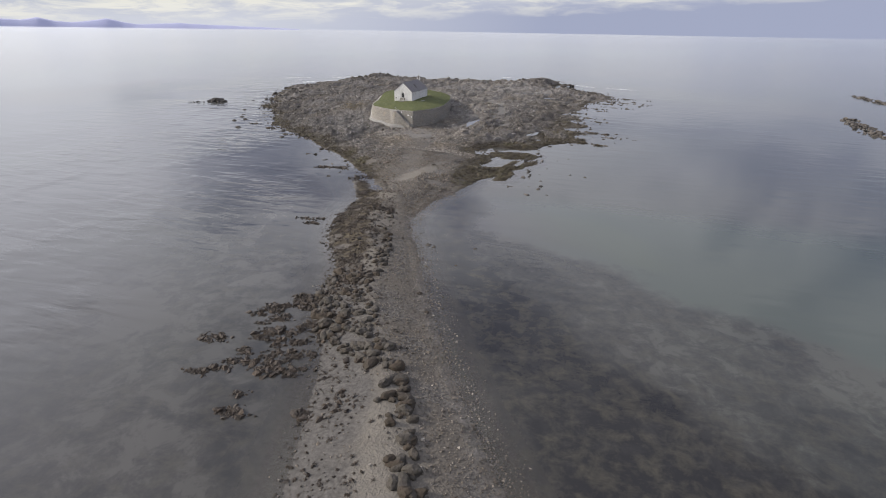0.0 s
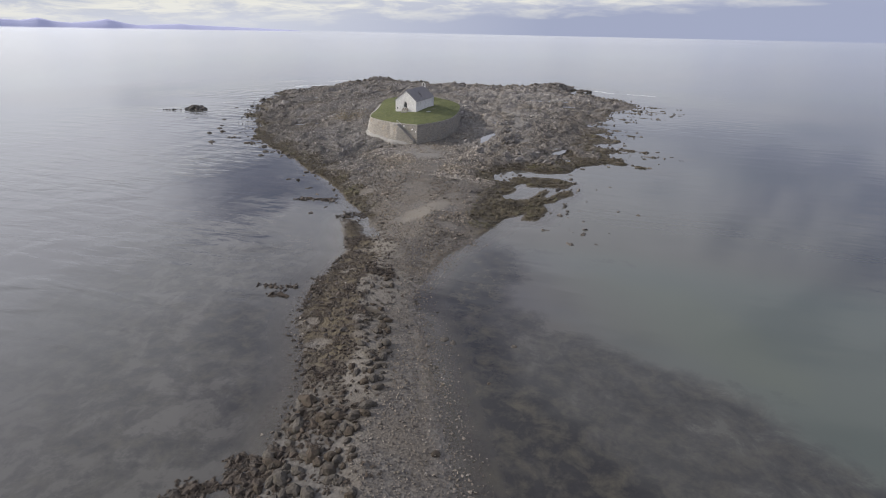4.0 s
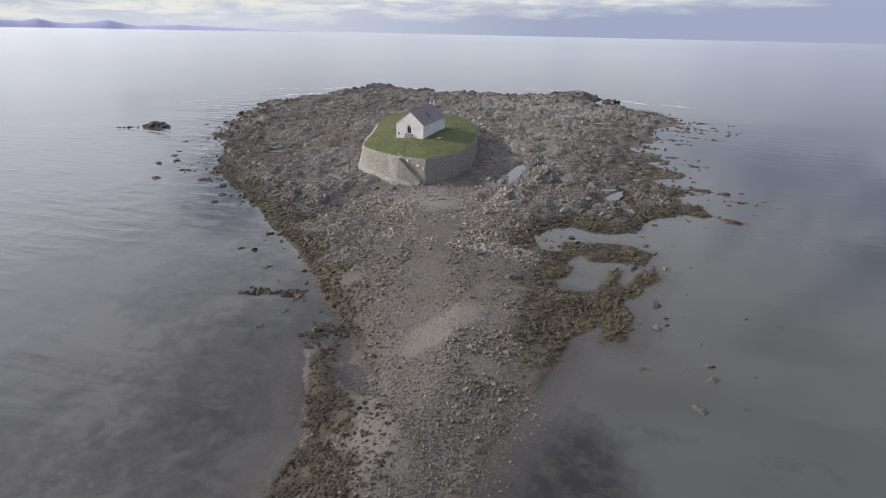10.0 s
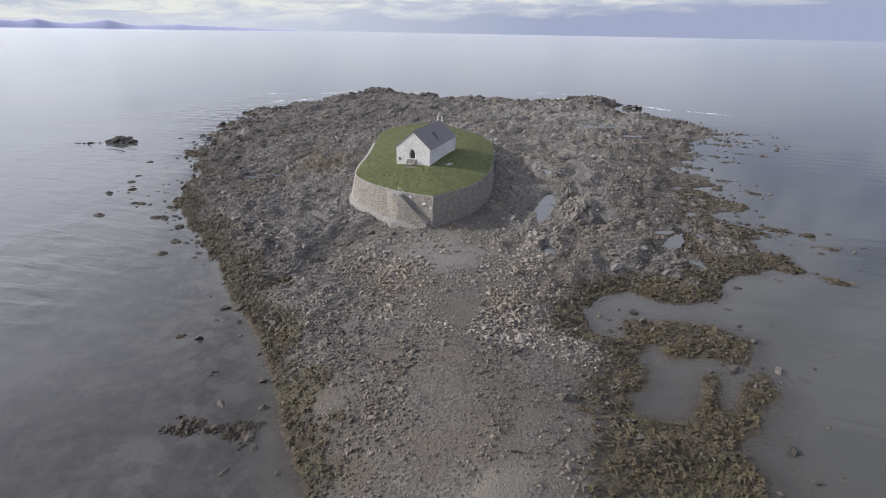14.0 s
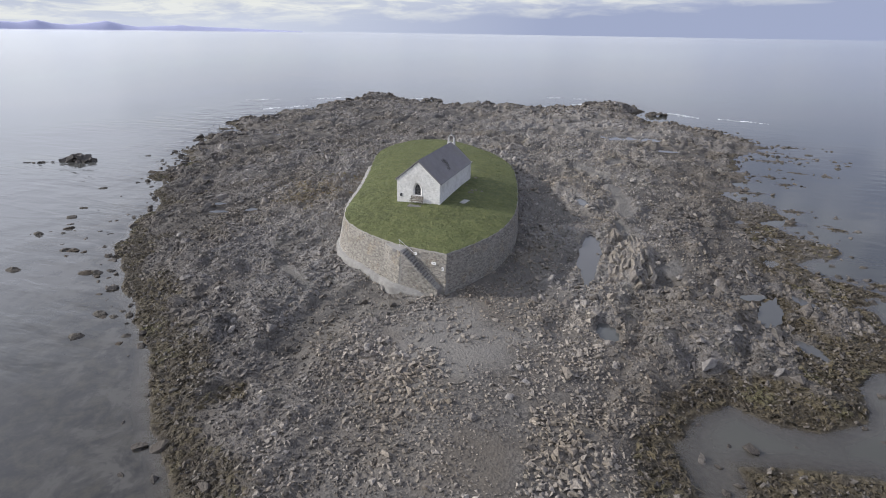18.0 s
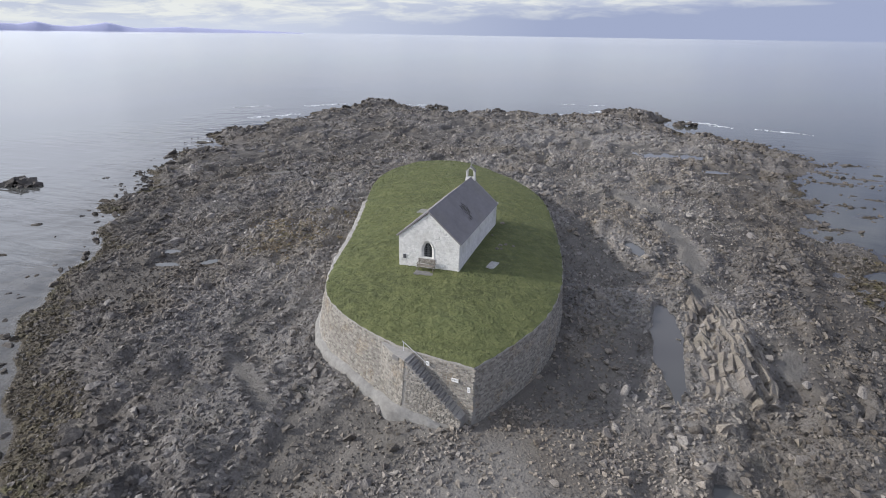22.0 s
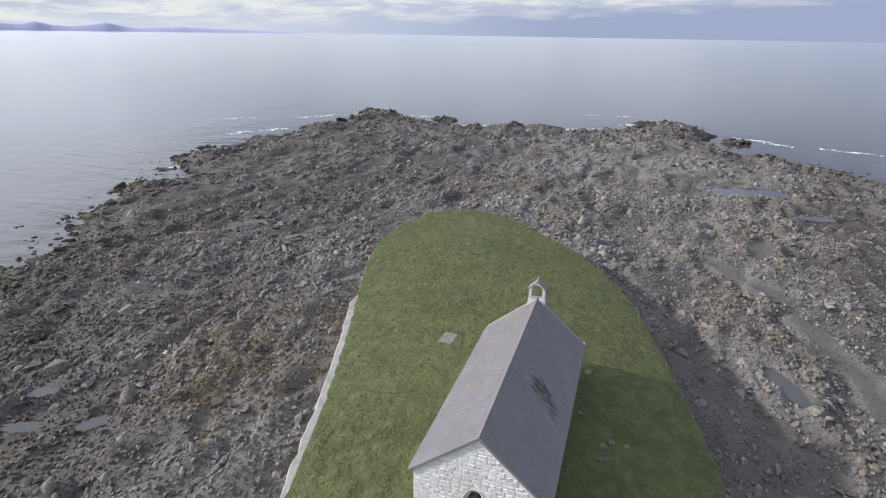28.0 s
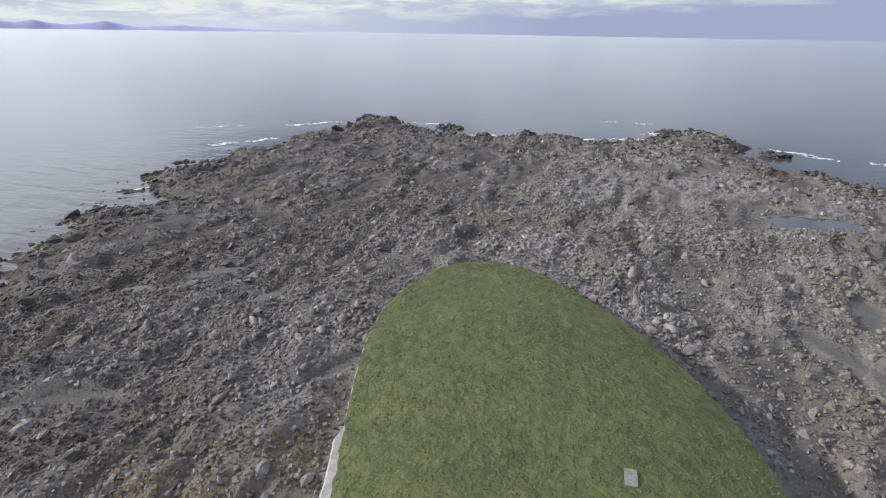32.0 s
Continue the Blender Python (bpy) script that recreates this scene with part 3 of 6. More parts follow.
on_strip = ALONG * smooth(-0.1, 0.05, ACROSS) * smooth(1.02, 0.9, ACROSS) * (smooth(-104, -97, Y) + (1 - smooth(-104, -97, Y)) * (0.75 * smooth(-119, -114, Y) + 0.4 * smooth(0.5, 0.2, ACROSS) * smooth(-132, -126, Y)))
weedy = smooth(0.95, 0.4, H + 0.4 * fbm(X, Y, 6, 3, 81) + 0.25 * smooth(20, 5, X) + 0.55 * smooth(30, 40, X) * smooth(-12, 8, Y)) * smooth(-0.5, 0.0, H) * (1 - smooth(-58, -64, Y))
weedy = np.maximum(weedy * (1 - 0.85 * BE), on_strip * smooth(-0.12, 0.12, fbm(X, Y, 3, 3, 85) + 0.38 - 0.75 * smooth(0.45, 0.75, ACROSS)))
weedy = np.maximum(weedy, 0.9 * smooth(33, 37, X) * smooth(-18, -23, Y) * smooth(-58, -53, Y) * smooth(-0.4, 0.1, fbm(X, Y, 5, 3, 87) + 0.2) * smooth(-0.1, 0.1, H))
weedy = np.maximum(weedy, 0.9 * smooth(5.2, 1.5, D + 3.5 * fbm(X, Y, 3.5, 3, 86)) * smooth(-0.6, 0.2, D) * smooth(24, 16, X) * smooth(-2, -16, Y) * smooth(-60, -52, Y))
weedy = np.clip(weedy * (1 - FLAT), 0, 1)
sandy = np.maximum(smooth(1.05, 0.6, np.hypot((X - 29 - 0.3 * (Y + 55)) / 2.2, (Y + 55) / 6.0) + 0.25 * fbm(X, Y, 3, 2, 91)),
                   0.45 * smooth(1, 0.5, np.hypot((X - 14.5 + 0.2 * (Y + 18)) / 2.6, (Y + 18) / 8) + 0.4 * fbm(X, Y, 3, 2, 92)))
sandy = np.maximum(sandy, 0.9 * ALONG * (1 - 0.75 * smooth(-100, -106, Y) * smooth(-121, -117, Y)) * smooth(0.3, 0.6, ACROSS) * smooth(1.2, 0.98, ACROSS) * smooth(-0.3, 0.1, fbm(X, Y, 4, 3, 93) + 0.1))
mud = np.zeros(X.shape)
for spec in MUD:
    mud = np.maximum(mud, smooth(1.15, 0.7, oval(X, Y, spec)))
ochre = smooth(1.0, 0.3, np.hypot((X + 20 - 0.1 * (Y - 12)) / 8.5, (Y - 13) / 11) + 0.5 * fbm(X, Y, 4, 3, 95))
under = np.maximum(smooth(0.06, -0.10, H), ALONG * smooth(0.66, 0.36, ACROSS - 0.35 * smooth(-119, -115, Y) + 0.3 * fbm(X, Y, 4, 3, 94)) * smooth(-92, -106, Y))
gravel = 0.6 * smooth(1.1, 0.5, np.hypot((X - 13.5 + 0.2 * (Y + 20)) / 7.5, (Y + 19) / 9.5) + 0.6 * fbm(X, Y, 4, 3, 98))
tide = np.maximum(smooth(20 + 12 * smooth(12, 26, X) * smooth(-10, 5, Y), 6, D + 6 * fbm(X, Y, 9, 3, 221)), 0.85 * smooth(-8, -26, X + 8 * fbm(X, Y, 10, 3, 223))) * (1 - 0.6 * mud) * smooth(-2, -13, PW)
GROUND = mesh_object("ground", np.stack([X, Y, H], -1).reshape(-1, 3), grid_faces(len(gx), len(gy)), M_GROUND, shade=True,
                     attrs=dict(beach=BE.ravel(), weed=weedy.ravel(), sand=sandy.ravel(), mud=mud.ravel(), ochre=ochre.ravel(), under=under.ravel(), lump=np.maximum(LUMP, 1 - craggy).ravel(), tide=tide.ravel(), gravel=gravel.ravel()))
tagged(GROUND, "grey rocky tidal island and pebble causeway with brown seaweed at the waterline", "ground", kind="structure")


def look_up(field, x, y):
    """A field of the ground sheet at any place."""
    i, j = np.clip(np.searchsorted(gx, x) - 1, 0, len(gx) - 2), np.clip(np.searchsorted(gy, y) - 1, 0, len(gy) - 2)
    u, v = (x - gx[i]) / (gx[i + 1] - gx[i]), (y - gy[j]) / (gy[j + 1] - gy[j])
    return (field[j, i] * (1 - u) + field[j, i + 1] * u) * (1 - v) + (field[j + 1, i] * (1 - u) + field[j + 1, i + 1] * u) * v


sx, sy = axis(-112, 140, 1.6, 4800), axis(-160, 192, 1.6, 4800)
SX, SY = np.meshgrid(sx, sy)
SH = ground(SX, SY)[0]
AWAY = SX * 0.893 + SY * 0.45 + 3.0                     # metres to the right of the causeway's line
ALONGC = SX * 0.45 - SY * 0.893
DENSE = [(40.5, -84), (47, -86), (51, -93), (59, -99.5), (66, -106), (74, -113), (85, -121), (100, -135), (100, -160), (78, -150), (64.5, -128), (58.6, -116), (53, -106), (46.5, -96), (42.5, -90)]
MOTTLED = [(39, -80), (45.5, -76.5), (50, -79.5), (55.5, -82), (61.5, -85), (69.4, -88), (75, -94.9), (82, -96), (91, -102.6), (130, -128), (140, -190), (90, -170), (62, -127), (49, -103)]
SANDY = [(47.5, -69.8), (54, -66), (62, -69), (72, -75), (72, -86), (63, -82.5), (56, -80), (49.5, -76.5)]
dense, mottled, open_sand = [smooth(-w_, w_, inside_distance(SX, SY, ring) + 2.5 * fbm(SX, SY, 6, 3, 107)) for ring, w_ in ((DENSE, 2.0), (MOTTLED, 1.6), (SANDY, 2.5))]
bed = 0.26 + 0.28 * mottled + 0.34 * dense + 0.20 * smooth(-3, -8, AWAY) * smooth(-60, -30, AWAY) + 0.28 * fbm(ALONGC / 2.0, AWAY, 8, 3, 101) * smooth(70, 40, np.abs(AWAY))
# an oval where the bed colour is darker and less veiled; depth is unchanged
dark_oval = smooth(1.15, 0.4, np.hypot((SX - 42.5) / 6.0, (SY + 71.5) / 11) + 0.3 * fbm(SX, SY, 6, 3, 109))
bed += 0.6 * dark_oval - 0.6 * open_sand
bed = bed * (1 - 0.8 * smooth(-66, -56, SY) * smooth(22, 32, SX))
SDEPTH = np.clip(-SH / 3.2, 0, 1)
veil = np.interp(SDEPTH, [0.10, 0.30, 0.75], [0.0, 0.45, 0.95])
right = smooth(0, 4, AWAY) * smooth(-58, -66, SY)
left = smooth(0, -6, AWAY) * smooth(-40, -56, SY)
veil = veil * (1 - left) + left * np.maximum(0.2 + 0.75 * smooth(-18, -48, AWAY), 0.25)
veil = veil * (1 - right) + right * np.clip(0.97 - 0.66 * mottled - 0.4 * dense - 0.9 * dark_oval - 0.6 * smooth(8, 2, AWAY) - 0.5 * open_sand, 0.05, 0.97)
sea = mesh_object("sea", np.stack([SX, SY, 0 * SX], -1).reshape(-1, 3), grid_faces(len(sx), len(sy)), M_SEA, shade=True,
                  attrs=dict(green=(smooth(10, 30, AWAY) * (1 - 0.7 * mottled) * (0.25 + 0.75 * smooth(-56, -68, SY))).ravel(), depth=SDEPTH.ravel(), bed=np.clip(bed, 0, 1).ravel(), veil=np.clip(veil, 0, 1).ravel()))
tagged(sea, "calm grey sea reflecting the clouds over shallow weed beds", "water", kind="structure")
sea.visible_shadow = False

for (px, py, a, b, turn), level in zip(POOLS, POOL_LEVEL):
    bm = bmesh.new()
    bm.faces.new([bm.verts.new((a * k * math.cos(q * math.pi / 24), b * k * math.sin(q * math.pi / 24), 0)) for q in range(48) for k in (1.15 + 0.5 * noise.noise((px + q * 0.35, py + abs(q - 24) * 0.3, 0)),)])
    pool = part("tide_pool", bm, M_POOL)
    pool.matrix_world = pose(px, py, level, 0, 0, turn)
    pool.visible_shadow = False
    tagged(pool, "still grey tide pool lying among the rocks", "pool", "tide pools", "structure")

# ---- distant hills ----
def hills():
    n = 160
    vs, fs = [], []
    for k in range(n):
        u = k / (n - 1)
        az = radians(59.5 - u * 26.7)
        hgt = float(np.interp(u, (0, 0.05, 0.1, 0.15, 0.195, 0.24, 0.28, 0.33, 0.38, 0.42, 0.47, 0.53, 0.595, 0.65, 0.70, 0.78, 0.88, 1.0), (33, 36, 34, 30, 43, 27, 21, 30, 44, 30, 16, 20, 26, 22, 19, 15, 10, 3)))
        hgt *= 1.35
        hgt += 3 * noise.noise((u * 31, 1.3, 0)) * min(1, 3 - 3 * u)
        for r, z in ((4550, -3), (4600, hgt * 0.8), (4640, hgt), (4790, -3)):
            vs.append((-math.sin(az) * r, math.cos(az) * r, z))
    for k in range(n - 1):
        for j in range(3):
            a = k * 4 + j
            fs.append((a, a + 4, a + 5, a + 1))
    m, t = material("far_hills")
    # distance haze is painted in as a pale blue base colour
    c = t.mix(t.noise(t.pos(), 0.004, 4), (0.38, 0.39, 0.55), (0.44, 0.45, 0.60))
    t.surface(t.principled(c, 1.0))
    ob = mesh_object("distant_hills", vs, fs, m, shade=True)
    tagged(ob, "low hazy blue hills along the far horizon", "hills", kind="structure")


hills()

# ---- walled mound ----


def resample(ring, step, rounds=2):
    """The outline with its bends rounded, but for the first corner, at even steps."""
    pts = [Vector(p) for p in ring]
    for _ in range(rounds):
        out = [pts[0]]
        n = len(pts)
        for k in range(n):
            a, b = pts[k], pts[(k + 1) % n]
            if k:
                out.append(a * 0.75 + b * 0.25)
            if k < n - 1:
                out.append(a * 0.25 + b * 0.75)
        pts = out
    acc, total = [], sum((pts[(k + 1) % len(pts)] - pts[k]).length for k in range(len(pts)))
    count = int(total / step)
    seg = total / count
    cum = [0.0]
    for k in range(len(pts)):
        cum.append(cum[-1] + (pts[(k + 1) % len(pts)] - pts[k]).length)
    k = 0
    for i in range(count):
        s = i * seg
        while cum[k + 1] <= s:
            k += 1
        f = (s - cum[k]) / (cum[k + 1] - cum[k])
        acc.append(pts[k].lerp(pts[(k + 1) % len(pts)], f))
    return acc


RING = resample(WALL, 0.35)
N = len(RING)
MID = Vector((-1.5, 16))


def outward(k):
    d = RING[(k + 1) % N] - RING[k - 1]
    return Vector((d.y, -d.x)).normalized()


def edge_z(p):
    return 6.45 - 0.012 * max(p.y, 0) + 0.10 * noise.noise((p.x * 0.3, p.y * 0.3, 0))


def edge_in(p, s):
    return edge_z(p) * s ** 3 + 6.3 * (1 - s ** 3)


def turf_z(x, y):
    """Height of the turf."""
    a = math.atan2(y - MID.y, x - MID.x)
    r = math.hypot(x - MID.x, y - MID.y)
    k = int((ANG_OF(a)))
    p = RING[k]
    s = min(r / (p - MID).length, 1.0)
    return edge_in(p, s) + 0.08 + (1.45 + 0.035 * (x - MID.x)) * (1 - s ** 2.2) + 0.06 * noise.noise((x * 0.5, y * 0.5, 3)) + 0.03 * noise.noise((x * 2.1, y * 2.1, 5))


_angles = np.array([math.atan2(p.y - MID.y, p.x - MID.x) for p in RING])


def ANG_OF(a):
    return int(np.argmin(np.abs(np.angle(np.exp(1j * (_angles - a))))))


def foot_z(p):
    return float(look_up(H, np.array([p.x]), np.array([p.y]))[0]) - 0.5


def build_mound():
    rings = 44
    vs, fs = [], []
    for i in range(rings):
        s = 1 - (i / rings) ** 1.0
        for k in range(N):
            q = MID + (RING[k] - MID) * s
            if i == 0:
                q = RING[k] - outward(k) * (0.03 + 0.16 * noise.noise((k * 0.45, 2, 0)))
                z = edge_z(RING[k]) + 0.07
            else:
                z = edge_in(RING[k], s) + 0.08 + (1.45 + 0.035 * (q.x - MID.x)) * (1 - s ** 2.2) + 0.06 * noise.noise((q.x * 0.5, q.y * 0.5, 3)) + 0.05 * noise.noise((q.x * 2.1, q.y * 2.1, 5))
            vs.append((q.x, q.y, z))
    vs.append((MID.x, MID.y, 6.3 + 1.53))
    for i in range(rings - 1):
        for k in range(N):
            j = (k + 1) % N
            fs.append((i * N + k, i * N + j, (i + 1) * N + j, (i + 1) * N + k))
    last = (rings - 1) * N
    ob = mesh_object("turf_mound", vs, fs, M_GRASS, shade=True)
    bm = bmesh.new()
    bm.from_mesh(ob.data)
    bm.verts.ensure_lookup_table()
    c = bm.verts[rings * N]
    for k in range(N):
        bm.faces.new((bm.verts[last + k], bm.verts[last + (k + 1) % N], c)).smooth = True
    bm.to_mesh(ob.data)
    bm.free()
    tagged(ob, "green turf mound filling the walled islet round the chapel", "grass", kind="structure")


build_mound()


def wall_section(k, extra=0.0):
    p, o = RING[k], outward(k)
    if k == 0:
        o = Vector((0.15, -1)).normalized()
    return p, o, foot_z(p + o * 0.3), edge_z(p) + 0.06


def batter(p):
    """How far the face leans out for each metre down: more on the sunny front."""
    return 0.06 + 0.15 * float(smooth(7, 4, p.x) * smooth(8, -2, p.y))


def build_wall():
    vs, fs = [], []
    for k in range(N):
        p, o, z0, z1 = wall_section(k)
        bat = batter(p) * (z1 - z0)
        for q, z in ((p - o * 0.45, z0), (p + o * bat, z0), (p, z1 - 0.05), (p - o * 0.06, z1), (p - o * 0.45, z1 - 0.02)):
            vs.append((q.x, q.y, z))
    for k in range(N):
        j = (k + 1) % N
        for i in range(5):
            i2 = (i + 1) % 5
            fs.append((k * 5 + i, j * 5 + i, j * 5 + i2, k * 5 + i2))
    ob = mesh_object("retaining_wall", vs, fs, M_MORTAR)
    tagged(ob, "curved rubble-stone retaining wall round the turf mound", "wall", kind="structure")
    return ob


retaining = build_wall()

# ---- chapel ----
CW, CL, CB = 5.6, 12.94, 7.0
EL, ER, RZ, RX = 10.25, 10.15, 12.62, 2.8
SILL, SPRING, ARCH, WX, WH = 8.5, 9.25, 9.86, 2.72, 0.42     # the east window: heights, middle, half width

M_GLASS = make_plain("dark_glass", (0.02, 0.022, 0.025), (0.035, 0.036, 0.04), 2, 0.12, 0.05, 0.01)
M_LEAD = make_plain("window_lead", (0.10, 0.10, 0.10), (0.16, 0.16, 0.16), 20, 0.6)
M_WOOD = make_plain("grey_wood", (0.16, 0.14, 0.115), (0.24, 0.215, 0.18), 6, 0.85, 0.3, 0.02)
M_SLAB = make_plain("slab_stone", (0.27, 0.262, 0.25), (0.40, 0.39, 0.375), 3, 0.85, 0.4, 0.03, (0.20, 0.19, 0.17))
M_WORN = make_plain("worn_slab", (0.16, 0.158, 0.14), (0.27, 0.265, 0.235), 4, 0.9, 0.5, 0.03, (0.12, 0.125, 0.08))
M_SLABSTEP = make_plain("step_stone", (0.13, 0.125, 0.12), (0.22, 0.21, 0.20), 4, 0.85, 0.5, 0.03)
M_METAL = make_plain("galvanised_metal", (0.45, 0.45, 0.46), (0.55, 0.55, 0.56), 9, 0.45, 0.1, 0.01)
M_SIGN = make_plain("white_plaque", (0.72, 0.71, 0.69), (0.78, 0.77, 0.75), 5, 0.6, 0.1, 0.01)
M_MOSS = make_plain("dark_moss", (0.100, 0.095, 0.090), (0.140, 0.132, 0.124), 8, 0.95, 0.5, 0.05)
M_DARKMETAL = make_plain("dark_paint", (0.05, 0.05, 0.055), (0.07, 0.07, 0.075), 8, 0.5, 0.1, 0.01)


def pillow_mesh(name, seed, mat, depth):
    """A dressed stone face, 1 x 1 in x and z, standing out along -y."""
    r = random.Random(seed)
    bm = bmesh.new()
    back = [bm.verts.new((x * 0.5, 0.02, z * 0.5)) for x, z in ((-1, -1), (1, -1), (1, 1), (-1, 1))]
    top = [bm.verts.new((x * (0.43 - 0.12 * r.random()), -depth * (0.7 + 0.5 * r.random()), z * (0.42 - 0.13 * r.random()))) for x, z in ((-1, -1), (1, -1), (1, 1), (-1, 1))]
    bm.faces.new(top)
    for k in range(4):
        j = (k + 1) % 4
        bm.faces.new((back[k], back[j], top[j], top[k]))
    bmesh.ops.recalc_face_normals(bm, faces=bm.faces)
    me = bpy.data.meshes.new(name)
    bm.to_mesh(me)
    bm.free()
    me.materials.append(mat)
    return me


WHITE_STONES = [pillow_mesh("stone", k, M_WHITE, 0.022) for k in range(8)]
WALL_STONES = [pillow_mesh("stone", 50 + k, M_STONE, 0.030) for k in range(10)]


def roof_line(x):
    return EL + (RZ - EL) * x / RX if x < RX else ER + (RZ - ER) * (CW - x) / (CW - RX)


def arch_points(x, half, spring, top, n=5):
    """A pointed arch from its left spring to its right."""
    left = []
    for k in range(n + 1):
        u = k / n
        left.append((x - half * (1 - u) ** 0.75, spring + (top - spring) * math.sin(u * math.pi / 2) ** 0.9))
    return left + [(2 * x - a, b) for a, b in reversed(left[:-1])]


def build_chapel():
    chapel = empty("chapel", (0, 0, 0))
    tagged(chapel, "small whitewashed stone chapel with a grey slate roof and bellcote", "chapel")
    a, b = WX - WH - 0.14, WX + WH + 0.14
    top_arch = arch_points(WX, WH + 0.14, SPRING, ARCH + 0.16)
    bm = bmesh.new()
    prism(bm, [(0, CB), (a, CB), (a, roof_line(a) - 0.08), (0, EL - 0.02)], 0, 0.7)
    prism(bm, [(b, CB), (CW, CB), (CW, ER - 0.02), (RX + 0.6, roof_line(RX + 0.6) - 0.08), (b, roof_line(b) - 0.08)], 0, 0.7)
    prism(bm, [(a, CB), (b, CB), (b, SILL - 0.1), (a, SILL - 0.1)], 0, 0.7)
    prism(bm, top_arch + [(b, roof_line(b) - 0.08), (RX, RZ - 0.08), (a, roof_line(a) - 0.08)], 0, 0.7)
    gable = part("east_gable", bm, M_WHITE, chapel)
    part("west_gable", prism(bmesh.new(), [(0, CB), (CW, CB), (CW, ER - 0.02), (RX, RZ - 0.08), (0, EL - 0.02)], CL - 0.7, CL), M_WHITE, chapel)
    part("side_wall", box(bmesh.new(), 0, 0.7, 0.7, CL - 0.7, CB, EL - 0.04), M_WHITE, chapel)
    part("side_wall", box(bmesh.new(), CW - 0.7, CW, 0.7, CL - 0.7, CB, ER - 0.04), M_WHITE, chapel)

    # east window
    window = part("window", prism(bmesh.new(), [(WX - WH, SILL), (WX + WH, SILL)] + arch_points(WX, WH, SPRING, ARCH)[::-1], 0.16, 0.19), M_GLASS, chapel, "dark leaded glass")
    outer = [(WX - WH - 0.16, SILL - 0.1)] + arch_points(WX, WH + 0.16, SPRING, ARCH + 0.18)
    outer.append((WX + WH + 0.16, SILL - 0.1))
    inner = [(WX - WH + 0.04, SILL)] + arch_points(WX, WH - 0.04, SPRING, ARCH - 0.05)
    inner.append((WX + WH - 0.04, SILL))
    bm = bmesh.new()
    rows = [[bm.verts.new((x, yy, z)) for x, z in ring] for ring, yy in ((outer, 0.1), (outer, -0.05), (inner, 0.10), (inner, 0.2))]
    for r0, r1 in zip(rows, rows[1:]):
        for k in range(len(r0) - 1):
            bm.faces.new((r0[k], r0[k + 1], r1[k + 1], r1[k]))
    part("surround", bm, M_WHITE, window, "smooth white plaster reveal")
    part("sill", box(bmesh.new(), WX - WH - 0.2, WX + WH + 0.2, -0.10, 0.2, SILL - 0.14, SILL - 0.01, 0.02), M_WHITE, window)
    for k in range(1, 5):
        x = WX - WH + k * 2 * WH / 5
        h = SPRING + (ARCH - SPRING) * (1 - abs(x - WX) / WH) ** 0.6 - 0.03
        part("glazing_bar", box(bmesh.new(), x - 0.012, x + 0.012, 0.135, 0.158, SILL, h), M_LEAD, window)
    for k in range(1, 6):
        z = SILL + k * 0.19
        part("glazing_bar", box(bmesh.new(), WX - WH + 0.03, WX + WH - 0.03, 0.13, 0.152, z - 0.012, z + 0.012), M_LEAD, window)
    part("glazing_bar", box(bmesh.new(), WX - 0.018, WX + 0.018, 0.12, 0.158, SILL, ARCH - 0.05), M_LEAD, window)

    # roof
    for s, e, x in ((-1, EL, -0.14), (1, ER, CW + 0.14)):
        k = (RZ - e) / RX
        ze = e - 0.14 * k
        slope = part("roof_slope", prism(bmesh.new(), [(x, ze), (RX, RZ), (RX, RZ + 0.09), (x, ze + 0.09)], -0.06, CL - 0.45), M_SLATE, chapel, "sunlit grey slate slope" if s < 0 else "dark shaded slate slope")
        # slates in courses, each course lapping the one below
        run = math.hypot(RX - x, RZ - ze)
        ux, uz = (RX - x) / run, (RZ - ze) / run
        nx, nz = -uz * (1 if ux > 0 else -1), abs(ux)
        courses, vs, fs = 15, [], []
        step = (run - 0.02) / courses
        rnd = random.Random(5 if s < 0 else 6)
        for c in range(courses):
            yy = -0.09 - (0.2 if c % 2 else 0.0)
            while yy < CL - 0.48:
                wdt = rnd.uniform(0.36, 0.46)
                y0, y1 = max(yy, -0.09), min(yy + wdt - 0.012, CL - 0.46)
                yy += wdt
                if y1 - y0 < 0.1:
                    continue
                lift = rnd.uniform(0.0, 0.012)
                lo, hi = c * step - rnd.uniform(0, 0.015), (c + 1) * step + 0.03
                q = []
                for u, n in ((lo, 0.105 + lift), (hi, 0.092), (lo, 0.125 + lift), (hi, 0.100)):
                    q.append((x + ux * u + nx * n, ze + uz * u + nz * n))
                pts = [(q[0][0], y0, q[0][1]), (q[0][0], y1, q[0][1]), (q[1][0], y1, q[1][1]), (q[1][0], y0, q[1][1]),
                       (q[2][0], y0, q[2][1]), (q[2][0], y1, q[2][1]), (q[3][0], y1, q[3][1]), (q[3][0], y0, q[3][1])]
                near = y1 < 3.6
                quads = [(0, 3, 2, 1), (4, 5, 6, 7), (0, 1, 5, 4), (1, 2, 6, 5), (3, 0, 4, 7)]
                if near:
                    mesh_object("slate", pts, quads, M_SLATE, slope)
                else:
                    b0 = len(vs)
                    vs += pts
                    fs += [tuple(i + b0 for i in f) for f in quads]
        rest = mesh_object("slate_field", vs, fs, M_SLATE, slope)
        tagged(rest, kind="stuff")
        rest["kind"] = "stuff"
    for k in range(27):
        y0 = -0.1 + k * 0.465
        bm = prism(bmesh.new(), [(RX - 0.16, RZ + 0.02), (RX, RZ + 0.17), (RX + 0.16, RZ + 0.02), (RX + 0.14, RZ), (RX, RZ + 0.13), (RX - 0.14, RZ)], y0, y0 + 0.455)
